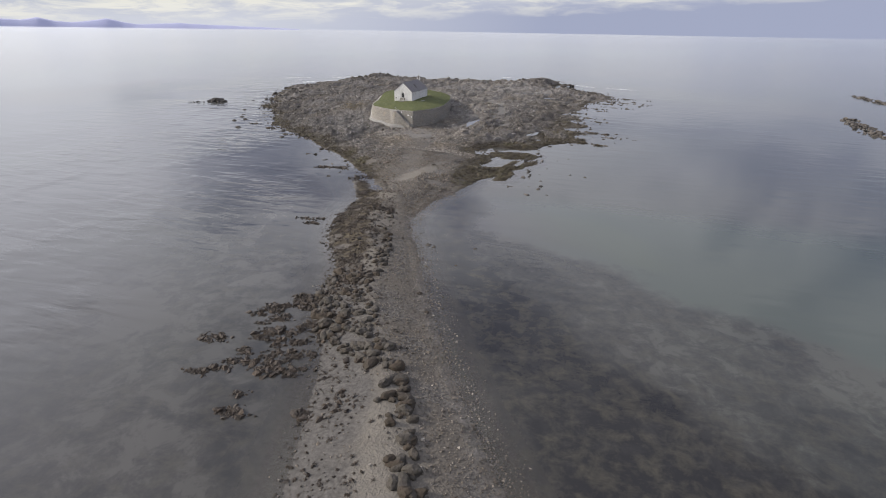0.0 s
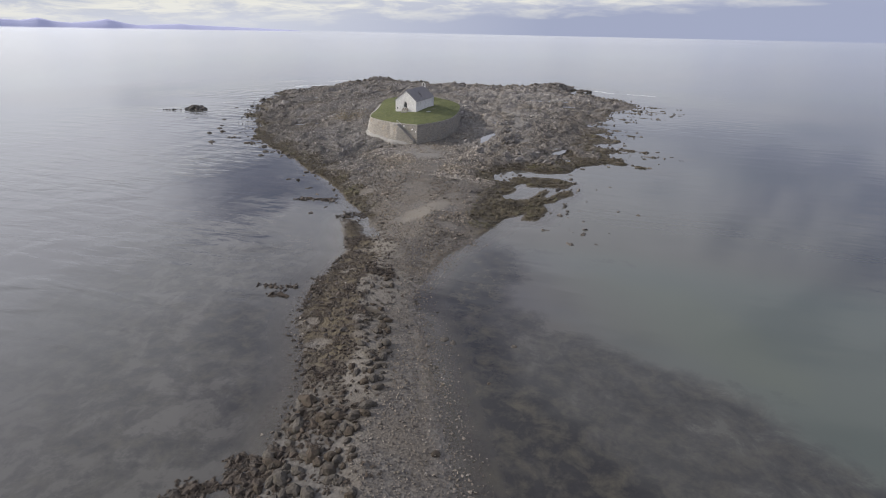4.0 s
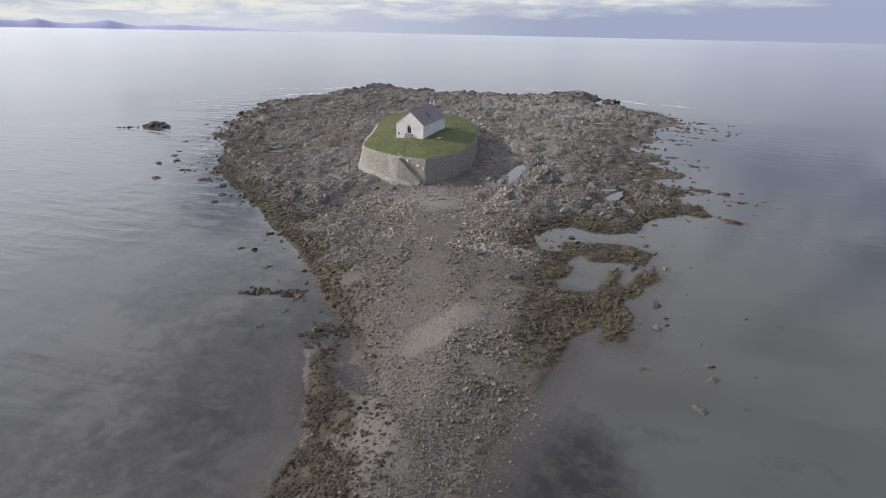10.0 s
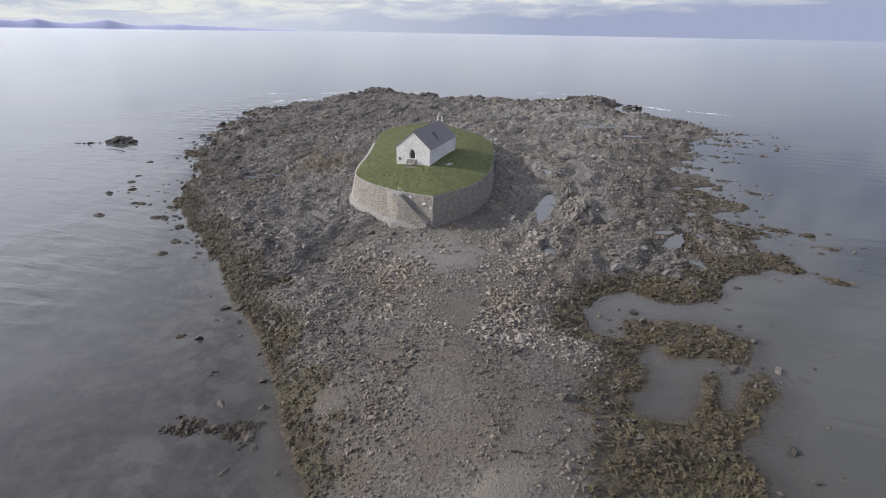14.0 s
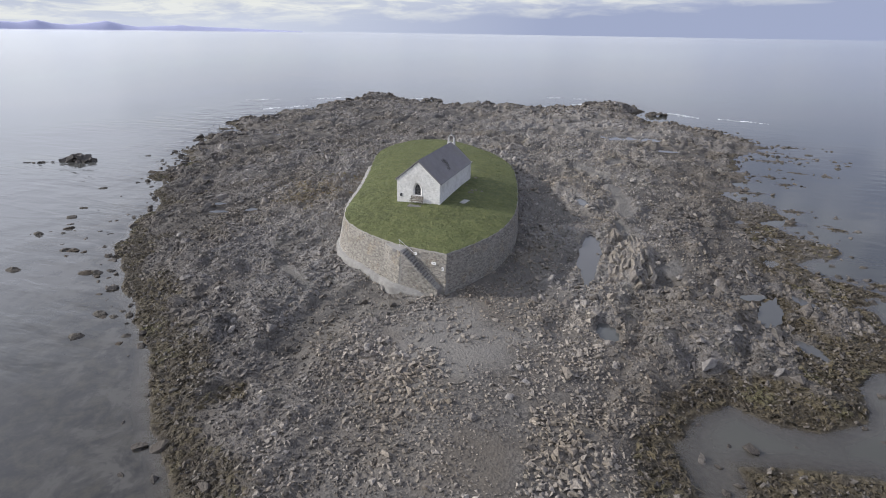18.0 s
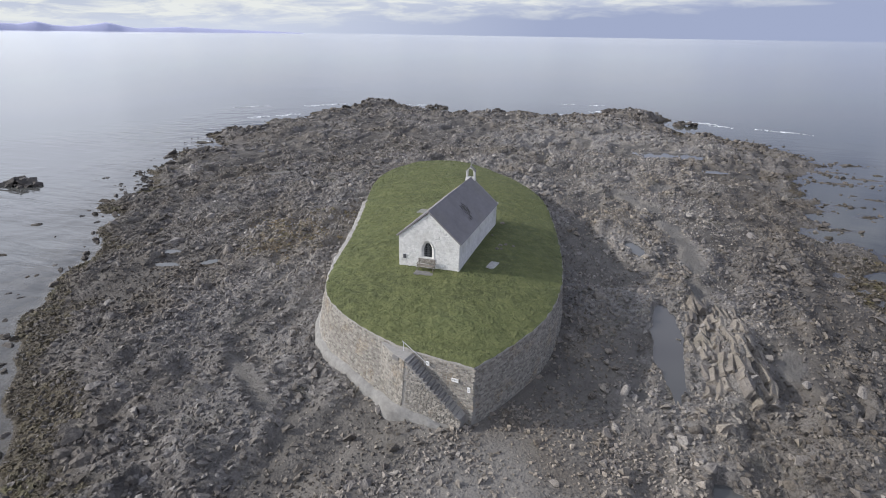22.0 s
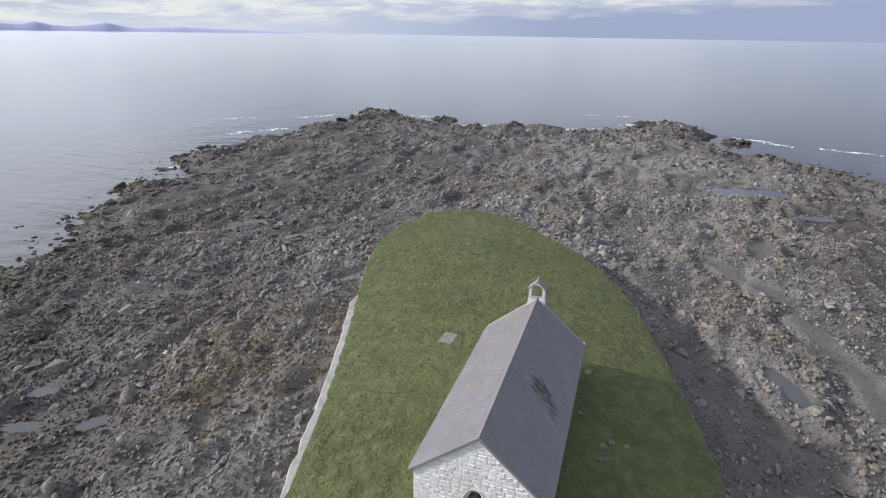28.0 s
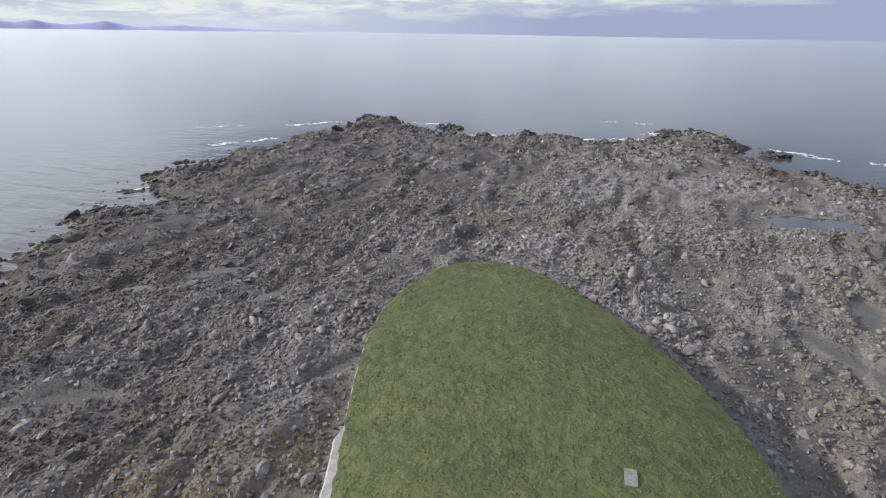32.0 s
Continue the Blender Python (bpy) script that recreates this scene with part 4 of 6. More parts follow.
        part("ridge_tile", bm, M_SLATE, chapel)
    for yy in (-0.12, CL - 0.46):
        for s, e, x in ((-1, EL, -0.16), (1, ER, CW + 0.16)):
            ze = e - 0.16 * (RZ - e) / RX
            part("verge", prism(bmesh.new(), [(x, ze), (RX, RZ), (RX, RZ + 0.16), (x, ze + 0.15)], yy, yy + (0.06 if yy < 0 else 0.30)), M_FILLET if yy > 0 else M_SLATE, chapel)
    # kneelers at the far corners
    for x in (-0.1, CW + 0.1):
        bm = bmesh.new()
        bmesh.ops.create_icosphere(bm, subdivisions=2, radius=0.11, matrix=Matrix.Translation((x, CL - 0.12, 10.12)) @ Matrix.Diagonal((1, 1.1, 1.3, 1)))
        part("kneeler", bm, M_WHITE, chapel, "white rounded corner stone", True)

    # bellcote on the west gable: an open pointed arch on two slim piers
    cx, y0, y1 = RX - 0.06, CL - 0.5, CL - 0.06
    cote = part("bellcote", prism(bmesh.new(), [(cx - 0.52, 12.1), (cx + 0.52, 12.1), (cx + 0.50, 12.72), (cx - 0.50, 12.72)], y0 - 0.03, y1 + 0.03), M_WHITE, chapel, "white open bellcote with a pointed head")
    for s in (-1, 1):
        part("pier", prism(bmesh.new(), [(cx + s * 0.34, 12.72), (cx + s * 0.48, 12.72), (cx + s * 0.46, 13.36), (cx + s * 0.32, 13.36)], y0, y1), M_WHITE, cote)
    opening = [(cx + 0.32 * math.cos(q), 13.34 + 0.30 * math.sin(q)) for q in [math.pi * k / 8 for k in range(9)]]
    part("arch_head", prism(bmesh.new(), [(cx + 0.47, 13.34), (cx + 0.44, 13.42), (cx + 0.09, 13.80), (cx - 0.09, 13.80), (cx - 0.44, 13.42), (cx - 0.47, 13.34)] + opening[::-1], y0, y1), M_WHITE, cote)
    for s in (-1, 1):
        part("coping", prism(bmesh.new(), [(cx + s * 0.52, 13.31), (cx + s * 0.53, 13.38), (cx, 13.91), (cx, 13.81)], y0 - 0.04, y1 + 0.04), M_CEMENT, cote)
    bm = bmesh.new()
    bmesh.ops.create_cone(bm, cap_ends=True, segments=8, radius1=0.10, radius2=0.04, depth=0.26, matrix=Matrix.Translation((cx, (y0 + y1) / 2, 13.98)))
    part("finial", bm, M_CEMENT, cote)
    # small dark box on the gable
    boxp = part("notice_box", box(bmesh.new(), 0.42, 0.68, -0.09, 0.01, 8.15, 8.55, 0.01), M_DARKMETAL, chapel, "small dark box fixed to the gable")
    part("lid", box(bmesh.new(), 0.40, 0.70, -0.12, 0.0, 8.55, 8.59, 0.005), M_METAL, boxp)

    # rubble face of the gable
    rnd = random.Random(11)
    z, count = 7.15, 0
    rest_v, rest_f = [], []
    shapes = [([v.co.copy() for v in me.vertices], [tuple(q.vertices) for q in me.polygons]) for me in WHITE_STONES]
    while z < RZ - 0.35:
        hgt = rnd.uniform(0.15, 0.24)
        zc = z + hgt / 2
        x = rnd.uniform(-0.05, 0.06)
        while x < CW - 0.1:
            wdt = rnd.uniform(0.18, 0.44)
            wdt = min(wdt, CW - x)
            xc = x + wdt / 2
            x += wdt
            if xc - wdt / 2 < -0.01 or zc + hgt / 2 > min(roof_line(max(xc - wdt / 2, 0)), roof_line(min(xc + wdt / 2, CW))) - 0.06:
                continue
            edge = WH + 0.16 if zc < SPRING else (WH + 0.16) * max(0, (ARCH + 0.25 - zc) / (ARCH + 0.25 - SPRING)) ** 0.6
            if abs(xc - WX) < edge + wdt / 2 and SILL - 0.2 < zc < ARCH + 0.3:
                continue
            m = Matrix.Translation((xc, 0, zc + rnd.uniform(-0.03, 0.03))) @ Euler((0, radians(rnd.uniform(-14, 14)), 0)).to_matrix().to_4x4()
            m = m @ Matrix.Diagonal((wdt * rnd.uniform(0.85, 1.05), rnd.uniform(0.4, 1.4), hgt * rnd.uniform(0.8, 1.08), 1))
            if count < 290:
                ob = new("stone", rnd.choice(WHITE_STONES))
                ob.parent = gable
                ob.matrix_basis = m
                count += 1
            else:
                pv, pf = rnd.choice(shapes)
                b0 = len(rest_v)
                rest_v.extend(tuple(m @ v) for v in pv)
                rest_f.extend(tuple(i + b0 for i in f) for f in pf)
        z += hgt
    if rest_v:
        mesh_object("upper_stonework", rest_v, rest_f, M_WHITE, gable)["kind"] = "stuff"
    return chapel


chapel = build_chapel()

# damp growth on the shaded slope, lying along the slates
def roof_growth():
    rnd = random.Random(3)
    vs, fs = [], []
    k = (RZ - ER) / (CW - RX)
    nrm = Vector((k, 0, 1)).normalized()
    down = Vector((1, 0, -k)).normalized()
    for i in range(58):
        u, v = rnd.gauss(0, 0.45), rnd.gauss(0, 0.30)
        if abs(u) > 1.1:
            continue
        base = Vector((4.25, 5.6 - 0.55 * u + v, 0)) + Vector((u * 0.8, 0, 0))
        base.z = roof_line(base.x)
        c = base + nrm * 0.15
        l, wd = rnd.uniform(0.06, 0.26), rnd.uniform(0.01, 0.028)
        d = (down * 0.8 + Vector((0, rnd.uniform(-0.55, 0.3), 0))).normalized()
        side = nrm.cross(d) * wd
        b0 = len(vs)
        vs += [c - d * l - side, c - d * l + side, c + d * l + side * 0.4, c + d * l - side * 0.4, c + nrm * 0.035, c + nrm * 0.03 + d * l * 0.5]
        fs += [(b0, b0 + 1, b0 + 4), (b0 + 1, b0 + 2, b0 + 5), (b0 + 2, b0 + 3, b0 + 5), (b0 + 3, b0, b0 + 4), (b0 + 1, b0 + 5, b0 + 4), (b0 + 3, b0 + 4, b0 + 5)]
    ob = mesh_object("roof_moss", [tuple(v) for v in vs], fs, M_MOSS)
    tagged(ob, "dark patch of moss on the shaded roof slope", "moss", kind="stuff")


roof_growth()


def roof_lichen():
    rnd = random.Random(8)
    k = (RZ - EL) / RX
    nrm = Vector((-k, 0, 1)).normalized()
    vs, fs = [], []
    for i in range(60):
        spot = rnd.choice(((1.75, 11.6, 0.22), (1.75, 11.6, 0.22), (1.1, 8.6, 0.12), (2.2, 9.8, 0.10), (0.9, 5.2, 0.1)))
        x, y = spot[0] + rnd.gauss(0, spot[2]), spot[1] + rnd.gauss(0, spot[2] * 1.3)
        c = Vector((x, y, roof_line(x))) + nrm * 0.135
        r = rnd.uniform(0.03, 0.09)
        a = nrm.cross(Vector((0, 1, 0))).normalized()
        b0 = len(vs)
        vs += [tuple(c + a * r * math.cos(q) + Vector((0, 1, 0)) * r * math.sin(q) * rnd.uniform(0.6, 1.2)) for q in (0, 1.05, 2.1, 3.14, 4.2, 5.25)] + [tuple(c + nrm * 0.012)]
        fs += [(b0 + j, b0 + (j + 1) % 6, b0 + 6) for j in range(6)]
    ob = mesh_object("roof_lichen", vs, fs, make_plain("ochre_lichen", (0.26, 0.20, 0.07), (0.36, 0.29, 0.13), 9, 0.95, 0.3, 0.02))
    tagged(ob, "ochre lichen spots on the sunny roof slope", "lichen", kind="stuff")


roof_lichen()


# ---- things on the turf ----
def bench():
    z = turf_z(2.8, -0.5) + 0.03
    b = empty("bench", (2.75, -0.55, z))
    tagged(b, "weathered grey wooden bench against the chapel gable", "bench")
    for k in range(4):
        part("seat_slat", box(bmesh.new(), -0.8, 0.8, -0.24 + k * 0.12, -0.14 + k * 0.12, 0.42, 0.45, 0.006), M_WOOD, b)
    for k in range(4):
        part("back_slat", box(bmesh.new(), -0.8, 0.8, 0.26, 0.29, 0.52 + k * 0.11, 0.60 + k * 0.11, 0.006), M_WOOD, b)
    for x in (-0.76, 0.70):
        part("leg", box(bmesh.new(), x, x + 0.06, -0.24, -0.18, 0, 0.62, 0.006), M_WOOD, b)
        part("leg", box(bmesh.new(), x, x + 0.06, 0.22, 0.28, 0, 0.95, 0.006), M_WOOD, b)
        part("armrest", box(bmesh.new(), x - 0.01, x + 0.07, -0.28, 0.28, 0.62, 0.655, 0.006), M_WOOD, b)
    part("stretcher", box(bmesh.new(), -0.7, 0.7, -0.04, 0.0, 0.2, 0.26, 0.005), M_WOOD, b)


bench()


def slab(name, x, y, lx, ly, h, turn, label, mat=None, lean=0.0, seed=1):
    rnd = random.Random(seed)
    bm = bmesh.new()
    pts = []
    for k in range(16):
        q = 2 * math.pi * k / 16
        r = 1 / max(abs(math.cos(q)), abs(math.sin(q)))
        pts.append((lx / 2 * min(r, 1.38) * math.cos(q) * rnd.uniform(0.95, 1.02), ly / 2 * min(r, 1.38) * math.sin(q) * rnd.uniform(0.95, 1.02)))
    prism(bm, pts, -0.15, h, "z")
    ob = part(name, bm, mat or M_SLAB)
    ob.matrix_world = pose(x, y, turf_z(x, y), lean, 0, turn)
    tagged(ob, label, "stone slab")
    return ob


slab("grave_slab", 7.95, 2.5, 0.78, 1.55, 0.06, -6, "pale raised grave slab on the turf beside the chapel", seed=2)
slab("grave_slab", -3.3, 14.3, 0.95, 1.4, 0.06, -4, "flat grey grave slab sunk in the turf", M_WORN, seed=3)
slab("grave_slab", 2.1, 20.5, 0.62, 1.15, 0.07, 4, "flat weathered grave slab with a lichened edge", M_WORN, seed=4)
slab("paving_slab", 2.75, -1.05, 1.7, 0.75, 0.03, 4, "worn paving slab in front of the bench", M_SLABSTEP, seed=5)
for k, (x, y, s) in enumerate(((7.5, 7.2, 0.22), (7.9, 7.7, 0.17), (8.7, 7.8, 0.16), (7.4, 6.2, 0.2), (7.8, 6.4, 0.14), (6.2, 13.6, 0.24), (6.1, 9.4, 0.16))):
    bm = bmesh.new()
    bmesh.ops.create_icosphere(bm, subdivisions=2, radius=s)
    for v in bm.verts:
        v.co *= 1 + 0.35 * noise.noise(v.co * 3 + Vector((k * 3.1, 0, 0)))
        v.co.z *= 0.6
    ob = part("field_stone", bm, M_DARK)
    ob.matrix_world = pose(x, y, turf_z(x, y) + s * 0.18, 0, 0, k * 50)
    tagged(ob, "small weathered stone lying in the grass", "stone", "stones in the turf")


# ---- wall facing, stair, skirt ----
FLANK_A, FLANK_B, FLANK_C = Vector((3.4, -10.95)), Vector((5.75, -12.45)), Vector((9.9, -13.0))


def flank_top(p):
    u = (p - FLANK_B).dot((FLANK_C - FLANK_B).normalized()) / (FLANK_C - FLANK_B).length
    return 6.35 if u <= 0 else 6.05 - 3.1 * u


def build_stair():
    stair = empty("stone_stair", (8, -12.4, 2.6))
    tagged(stair, "narrow stone stair climbing the retaining wall to the turf", "stair")
    inv = Matrix.Translation((-8, 12.4, -2.6))

    def add(name, bm, mat, label=""):
        bmesh.ops.transform(bm, matrix=inv, verts=bm.verts)
        return part(name, bm, mat, stair, label)
    # the flank wall that carries the steps
    bm = bmesh.new()
    plan = [FLANK_A, FLANK_A.lerp(FLANK_B, 0.5) + Vector((-0.1, -0.1)), FLANK_B, FLANK_B.lerp(FLANK_C, 0.5), FLANK_C]
    back = [Vector((3.8, -10.5)), Vector((4.8, -10.9)), Vector((6.0, -11.2)), Vector((8.2, -11.5)), Vector((10.2, -11.8))]
    low, top, btop, blow = [], [], [], []
    for f, g in zip(plan, back):
        t = flank_top(f)
        out = (f - g).normalized() * 0.10 * (t - 2.0)
        low.append(bm.verts.new((f.x + out.x, f.y + out.y, 2.0)))
        top.append(bm.verts.new((f.x, f.y, t)))
        btop.append(bm.verts.new((g.x, g.y, t)))
        blow.append(bm.verts.new((g.x, g.y, 2.0)))
    for k in range(4):
        for r0, r1 in ((low, top), (top, btop), (btop, blow), (blow, low)):
            bm.faces.new((r0[k], r0[k + 1], r1[k + 1], r1[k]))
    bm.faces.new((low[0], top[0], btop[0], blow[0]))
    bm.faces.new((low[4], top[4], btop[4], blow[4]))
    add("flank_wall", bm, M_MORTAR)
    n = 15
    for k in range(n):
        u = (k + 0.5) / n
        c = Vector((9.95, -12.45)).lerp(Vector((5.85, -11.95)), u)
        z = 2.75 + (6.25 - 2.75) * (k + 1) / n
        bm = box(bmesh.new(), -0.27, 0.17, -0.52, 0.52, -0.30, 0.0, 0.02)
        bmesh.ops.transform(bm, matrix=pose(c.x, c.y, z, 0, 0, -7), verts=bm.verts)
        add("step", bm, M_SLABSTEP)
    # landing and rail
    bm = box(bmesh.new(), -0.35, 0.25, -0.5, 0.5, -0.3, 0.0, 0.03)
    bmesh.ops.transform(bm, matrix=pose(5.2, -11.75, 6.3, 0, 0, -20), verts=bm.verts)
    add("landing", bm, M_SLABSTEP)
    a, b = Vector((10.35, -11.98, 3.75)), Vector((5.2, -11.45, 7.15))
    d = b - a
    bm = bmesh.new()
    bmesh.ops.create_cone(bm, cap_ends=True, segments=8, radius1=0.025, radius2=0.025, depth=d.length, matrix=Matrix.Translation((a + b) / 2) @ d.to_track_quat("Z", "Y").to_matrix().to_4x4())
    rail = add("handrail", bm, M_METAL, "thin pale metal handrail")
    for u in (0.03, 0.35, 0.67, 0.98):
        p = a.lerp(b, u)
        bm = bmesh.new()
        bmesh.ops.create_cone(bm, cap_ends=True, segments=6, radius1=0.022, radius2=0.022, depth=0.9, matrix=Matrix.Translation((p.x, p.y, p.z - 0.45)))
        add("rail_post", bm, M_METAL)
    return stair


stair = build_stair()

for (x, y, z, w_, h_), lab in zip(((7.2, -11.66, 6.02, 0.26, 0.34), (9.25, -11.93, 5.35, 0.5, 0.28), (10.28, -12.12, 4.95, 0.2, 0.42)),
                                  ("small white notice plaque on the retaining wall", "wide white notice plaque on the retaining wall", "narrow white notice plaque at the wall corner")):
    ob = part("plaque", box(bmesh.new(), -w_ / 2, w_ / 2, -0.03, 0.03, -h_ / 2, h_ / 2, 0.008), M_SIGN)
    ob.matrix_world = pose(x, y - 0.16, z, 4, 0, -6)
    tagged(ob, lab, "plaque")
    for k in range(2 if h_ < 0.4 else 3):
        part("text_line", box(bmesh.new(), -w_ * 0.36, w_ * 0.3, -0.036, -0.03, h_ * (0.22 - 0.22 * k), h_ * (0.27 - 0.22 * k)), M_DARKMETAL, ob)


def lay_stones():
    """Rubble facing: courses along the outline; the ones round the corner and the stair are single stones."""
    rnd = random.Random(21)
    singles, vs, fs = 0, [], []
    proto = []
    for me in WALL_STONES:
        proto.append(([v.co.copy() for v in me.vertices], [tuple(p.vertices) for p in me.polygons]))

    def lay(m, near, parent):
        nonlocal singles
        if near and singles < 300:
            ob = new("stone", rnd.choice(WALL_STONES))
            ob.parent = parent
            ob.matrix_basis = parent.matrix_basis.inverted() @ m
            singles += 1
        else:
            pv, pf = rnd.choice(proto)
            b0 = len(vs)
            vs.extend(tuple(m @ v) for v in pv)
            fs.extend(tuple(i + b0 for i in f) for f in pf)

    def put(p, o, zc, length, hgt, near, parent):
        x = Vector((-o.y, o.x, 0))
        m = Matrix(((x.x, -o.x, 0, p.x), (x.y, -o.y, 0, p.y), (0, 0, 1, zc), (0, 0, 0, 1)))
        m = m @ Matrix.Rotation(radians(rnd.uniform(-6, 6)), 4, "Y") @ Matrix.Diagonal((length * rnd.uniform(0.86, 1.0), rnd.uniform(0.5, 1.4), hgt * rnd.uniform(0.8, 1.0), 1))
        lay(m, near, parent)

    def lean(p):
        return 0.10 if p.y < -12.2 or (p.x > 3.5 and p.y < -10.9 and p.x < 5.7) else batter(p)

    def course_walk(total, at, z_lo, z_hi):
        """Stones in level courses; at(s) gives the foot of the face, its outward way, bottom, top and nearness at s metres."""
        z = z_lo
        while z < z_hi:
            hgt = rnd.uniform(0.10, 0.18)
            s = rnd.uniform(0, 0.3)
            while s < total:
                length = rnd.uniform(0.14, 0.38)
                here = at(min(s + length / 2, total - 0.01))
                s += length
                if here is None:
                    continue
                p, o, lo, hi, near = here
                zc = z + hgt / 2 + 0.05 * noise.noise((s * 0.4, z, 0))
                if lo < zc < hi - hgt * 0.45:
                    put(p + o * (lean(p) * (hi - zc)), o, zc, length, hgt, near, retaining)
            z += hgt

    seg = (RING[1] - RING[0]).length

    def on_ring(s):
        f = s / seg
        k = int(f) % N
        p, o, z0, z1 = wall_section(k)
        if k == 0:
            o = outward(1)
        if 3.9 < p.x < 5.4 and p.y < -9:
            return None
        p = p.lerp(RING[(k + 1) % N], f - int(f))
        lo = max(z0 + 0.2, 2.2)
        if 5.4 <= p.x < 10.3 and p.y < -11:
            o = outward(N - 2)
            lo = 2.9 + (10.2 - p.x) * 0.8
        return p, o, lo, z1, p.x > 7 and p.y < -10.5

    course_walk(seg * N, on_ring, 2.1, 6.6)
    for a, b in ((FLANK_A, FLANK_B), (FLANK_B, FLANK_C)):
        d = b - a
        o = Vector((d.y, -d.x)).normalized()

        def on_flank(s, a=a, d=d, o=o):
            u = s / d.length
            p = a + d * u
            if p.x < 3.5:
                return None
            bow = (0.2 * min(u, 1 - u)) if a is FLANK_A else 0.0
            return p + o * (bow + 0.02), o, 2.3, flank_top(p) + 0.03, a is FLANK_B

        course_walk(d.length, on_flank, 2.2, 6.4)
    rest = mesh_object("facing_stones", vs, fs, M_STONE, retaining)
    rest["kind"] = "stuff"


lay_stones()


def skirt():
    """Pale cement footing round the foot of the wall, from the stair to the sunny side."""
    vs, fs = [], []
    ks = [k for k in range(N) if (RING[k].x < 8.8 and RING[k].y < -4) or (RING[k].x < -4 and RING[k].y < 27)]
    m = len(ks)
    for i, k in enumerate(ks):
        p, o, z0, z1 = wall_section(k)
        lean_out = batter(p) * (z1 - z0 - 0.5)
        p = p + o * lean_out
        if 3.0 < p.x < 10:
            p = p + o * (1.0 * smooth(3.0, 5.4, p.x))
        w_ = (0.22 + 0.22 * smooth(10, -6, p.y) + 0.1 * smooth(26, 8, p.y)) * (1 + 0.35 * noise.noise((k * 0.17, 0, 0))) * (0.35 + 0.65 * smooth(27, 18, p.y)) * smooth(9.2, 7.0, p.x) * 0.35
        h_ = (0.45 + 0.25 * smooth(10, -6, p.y)) * smooth(9.2, 7.0, p.x) + 0.3 * noise.noise((k * 0.23, 4, 0)) + 0.15 * noise.noise((k * 0.9, 8, 0))
        g = z0 + 0.5
        for q, z in ((p - o * 0.45, g + h_), (p + o * (0.12 + w_ * 0.2), g + h_ * 0.8), (p + o * (0.2 + w_ * 0.7), g + h_ * 0.35), (p + o * (0.3 + w_), g - 0.5)):
            vs.append((q.x + 0.08 * noise.noise((k * 0.5, z, 1)), q.y + 0.08 * noise.noise((k * 0.5, z, 7)), z))
    for i in range(m - 1):
        if ks[i + 1] - ks[i] == 1:
            for j in range(3):
                a = i * 4 + j
                fs.append((a, a + 1, a + 5, a + 4))
    ob = mesh_object("footing", vs, fs, M_CEMENT, shade=True)
    tagged(ob, "pale cement footing along the base of the retaining wall", "wall footing", kind="structure")


skirt()


def parapet():
    """The bare pale crest of the wall along its sunny flank, with the solid wall below it."""
    ks = [k for k in range(N) if RING[k].x < -2.5 and -7.5 < RING[k].y < 20.8]
    vs, fs = [], []
    for k in ks:
        p, o, z0, z1 = wall_section(k)
        w_ = (0.02 + 0.42 * smooth(-6.0, 4.0, p.y) * smooth(20.8, 19.6, p.y)) * (1 + 0.35 * noise.noise((k * 0.3, 0, 9)))
        z1 += 0.08 * noise.noise((k * 0.6, 3, 0)) - 0.06 - 0.3 * smooth(0, -7, p.y)
        foot = w_ + 0.08 + batter(p) * (z1 - z0)
        for q, z in ((p - o * 0.3, z1 + 0.02), (p + o * w_ * 0.85, z1), (p + o * (w_ + 0.05), z1 - 0.14), (p + o * foot, z0)):
            vs.append((q.x, q.y, z))
    for i in range(len(ks) - 1):
        if ks[i + 1] - ks[i] == 1:
            for j in range(3):
                a = i * 4 + j
                fs.append((a, a + 1, a + 5, a + 4))
    ob = mesh_object("wall_crest", vs, fs, M_CREST, shade=False)
    tagged(ob, "bare pale mortared crest of the retaining wall", "wall", kind="structure")


M_CREST = make_plain("wall_crest", (0.27, 0.255, 0.23), (0.42, 0.40, 0.37), 1.8, 0.9, 0.6, 0.1, (0.24, 0.225, 0.195))
parapet()


def turf_tufts():
    """Short uneven grass over the mound."""
    rnd = random.Random(9)
    vs, fs = [], []
    while len(fs) < 36000:
        x, y = rnd.uniform(-18, 14.5), rnd.uniform(-12, 49)
        if -0.3 < x < CW + 0.3 and -1.2 < y < CL + 0.2:
            continue
        k = ANG_OF(math.atan2(y - MID.y, x - MID.x))
        s = math.hypot(x - MID.x, y - MID.y) / (RING[k] - MID).length
        if s > 0.985 or noise.noise((x * 0.35, y * 0.35, 9)) + rnd.uniform(-0.5, 0.5) < -0.25:
            continue
        z = turf_z(x, y) - 0.02
        for b in range(3):
            q, l, h = rnd.uniform(0, 6.283), rnd.uniform(0.05, 0.13), rnd.uniform(0.03, 0.10)
            b0 = len(vs)
            ca, sa_ = math.cos(q), math.sin(q)
            vs += [(x - sa_ * 0.05, y + ca * 0.05, z), (x + sa_ * 0.05, y - ca * 0.05, z), (x + ca * l, y + sa_ * l, z + h)]
            fs.append((b0, b0 + 1, b0 + 2))
    m, t = material("grass_blades")
    c = t.ramp(t.island(), (0.0, (0.092, 0.105, 0.040)), (0.6, (0.126, 0.137, 0.053)), (1.0, (0.182, 0.180, 0.088)))
    t.surface(t.principled(c, 0.9))
    ob = mesh_object("grass", vs, fs, m)
    tagged(ob, "short uneven green grass over the mound", "grass", kind="stuff")


turf_tufts()

# ---- loose stone ----
RS = np.random.RandomState(7)


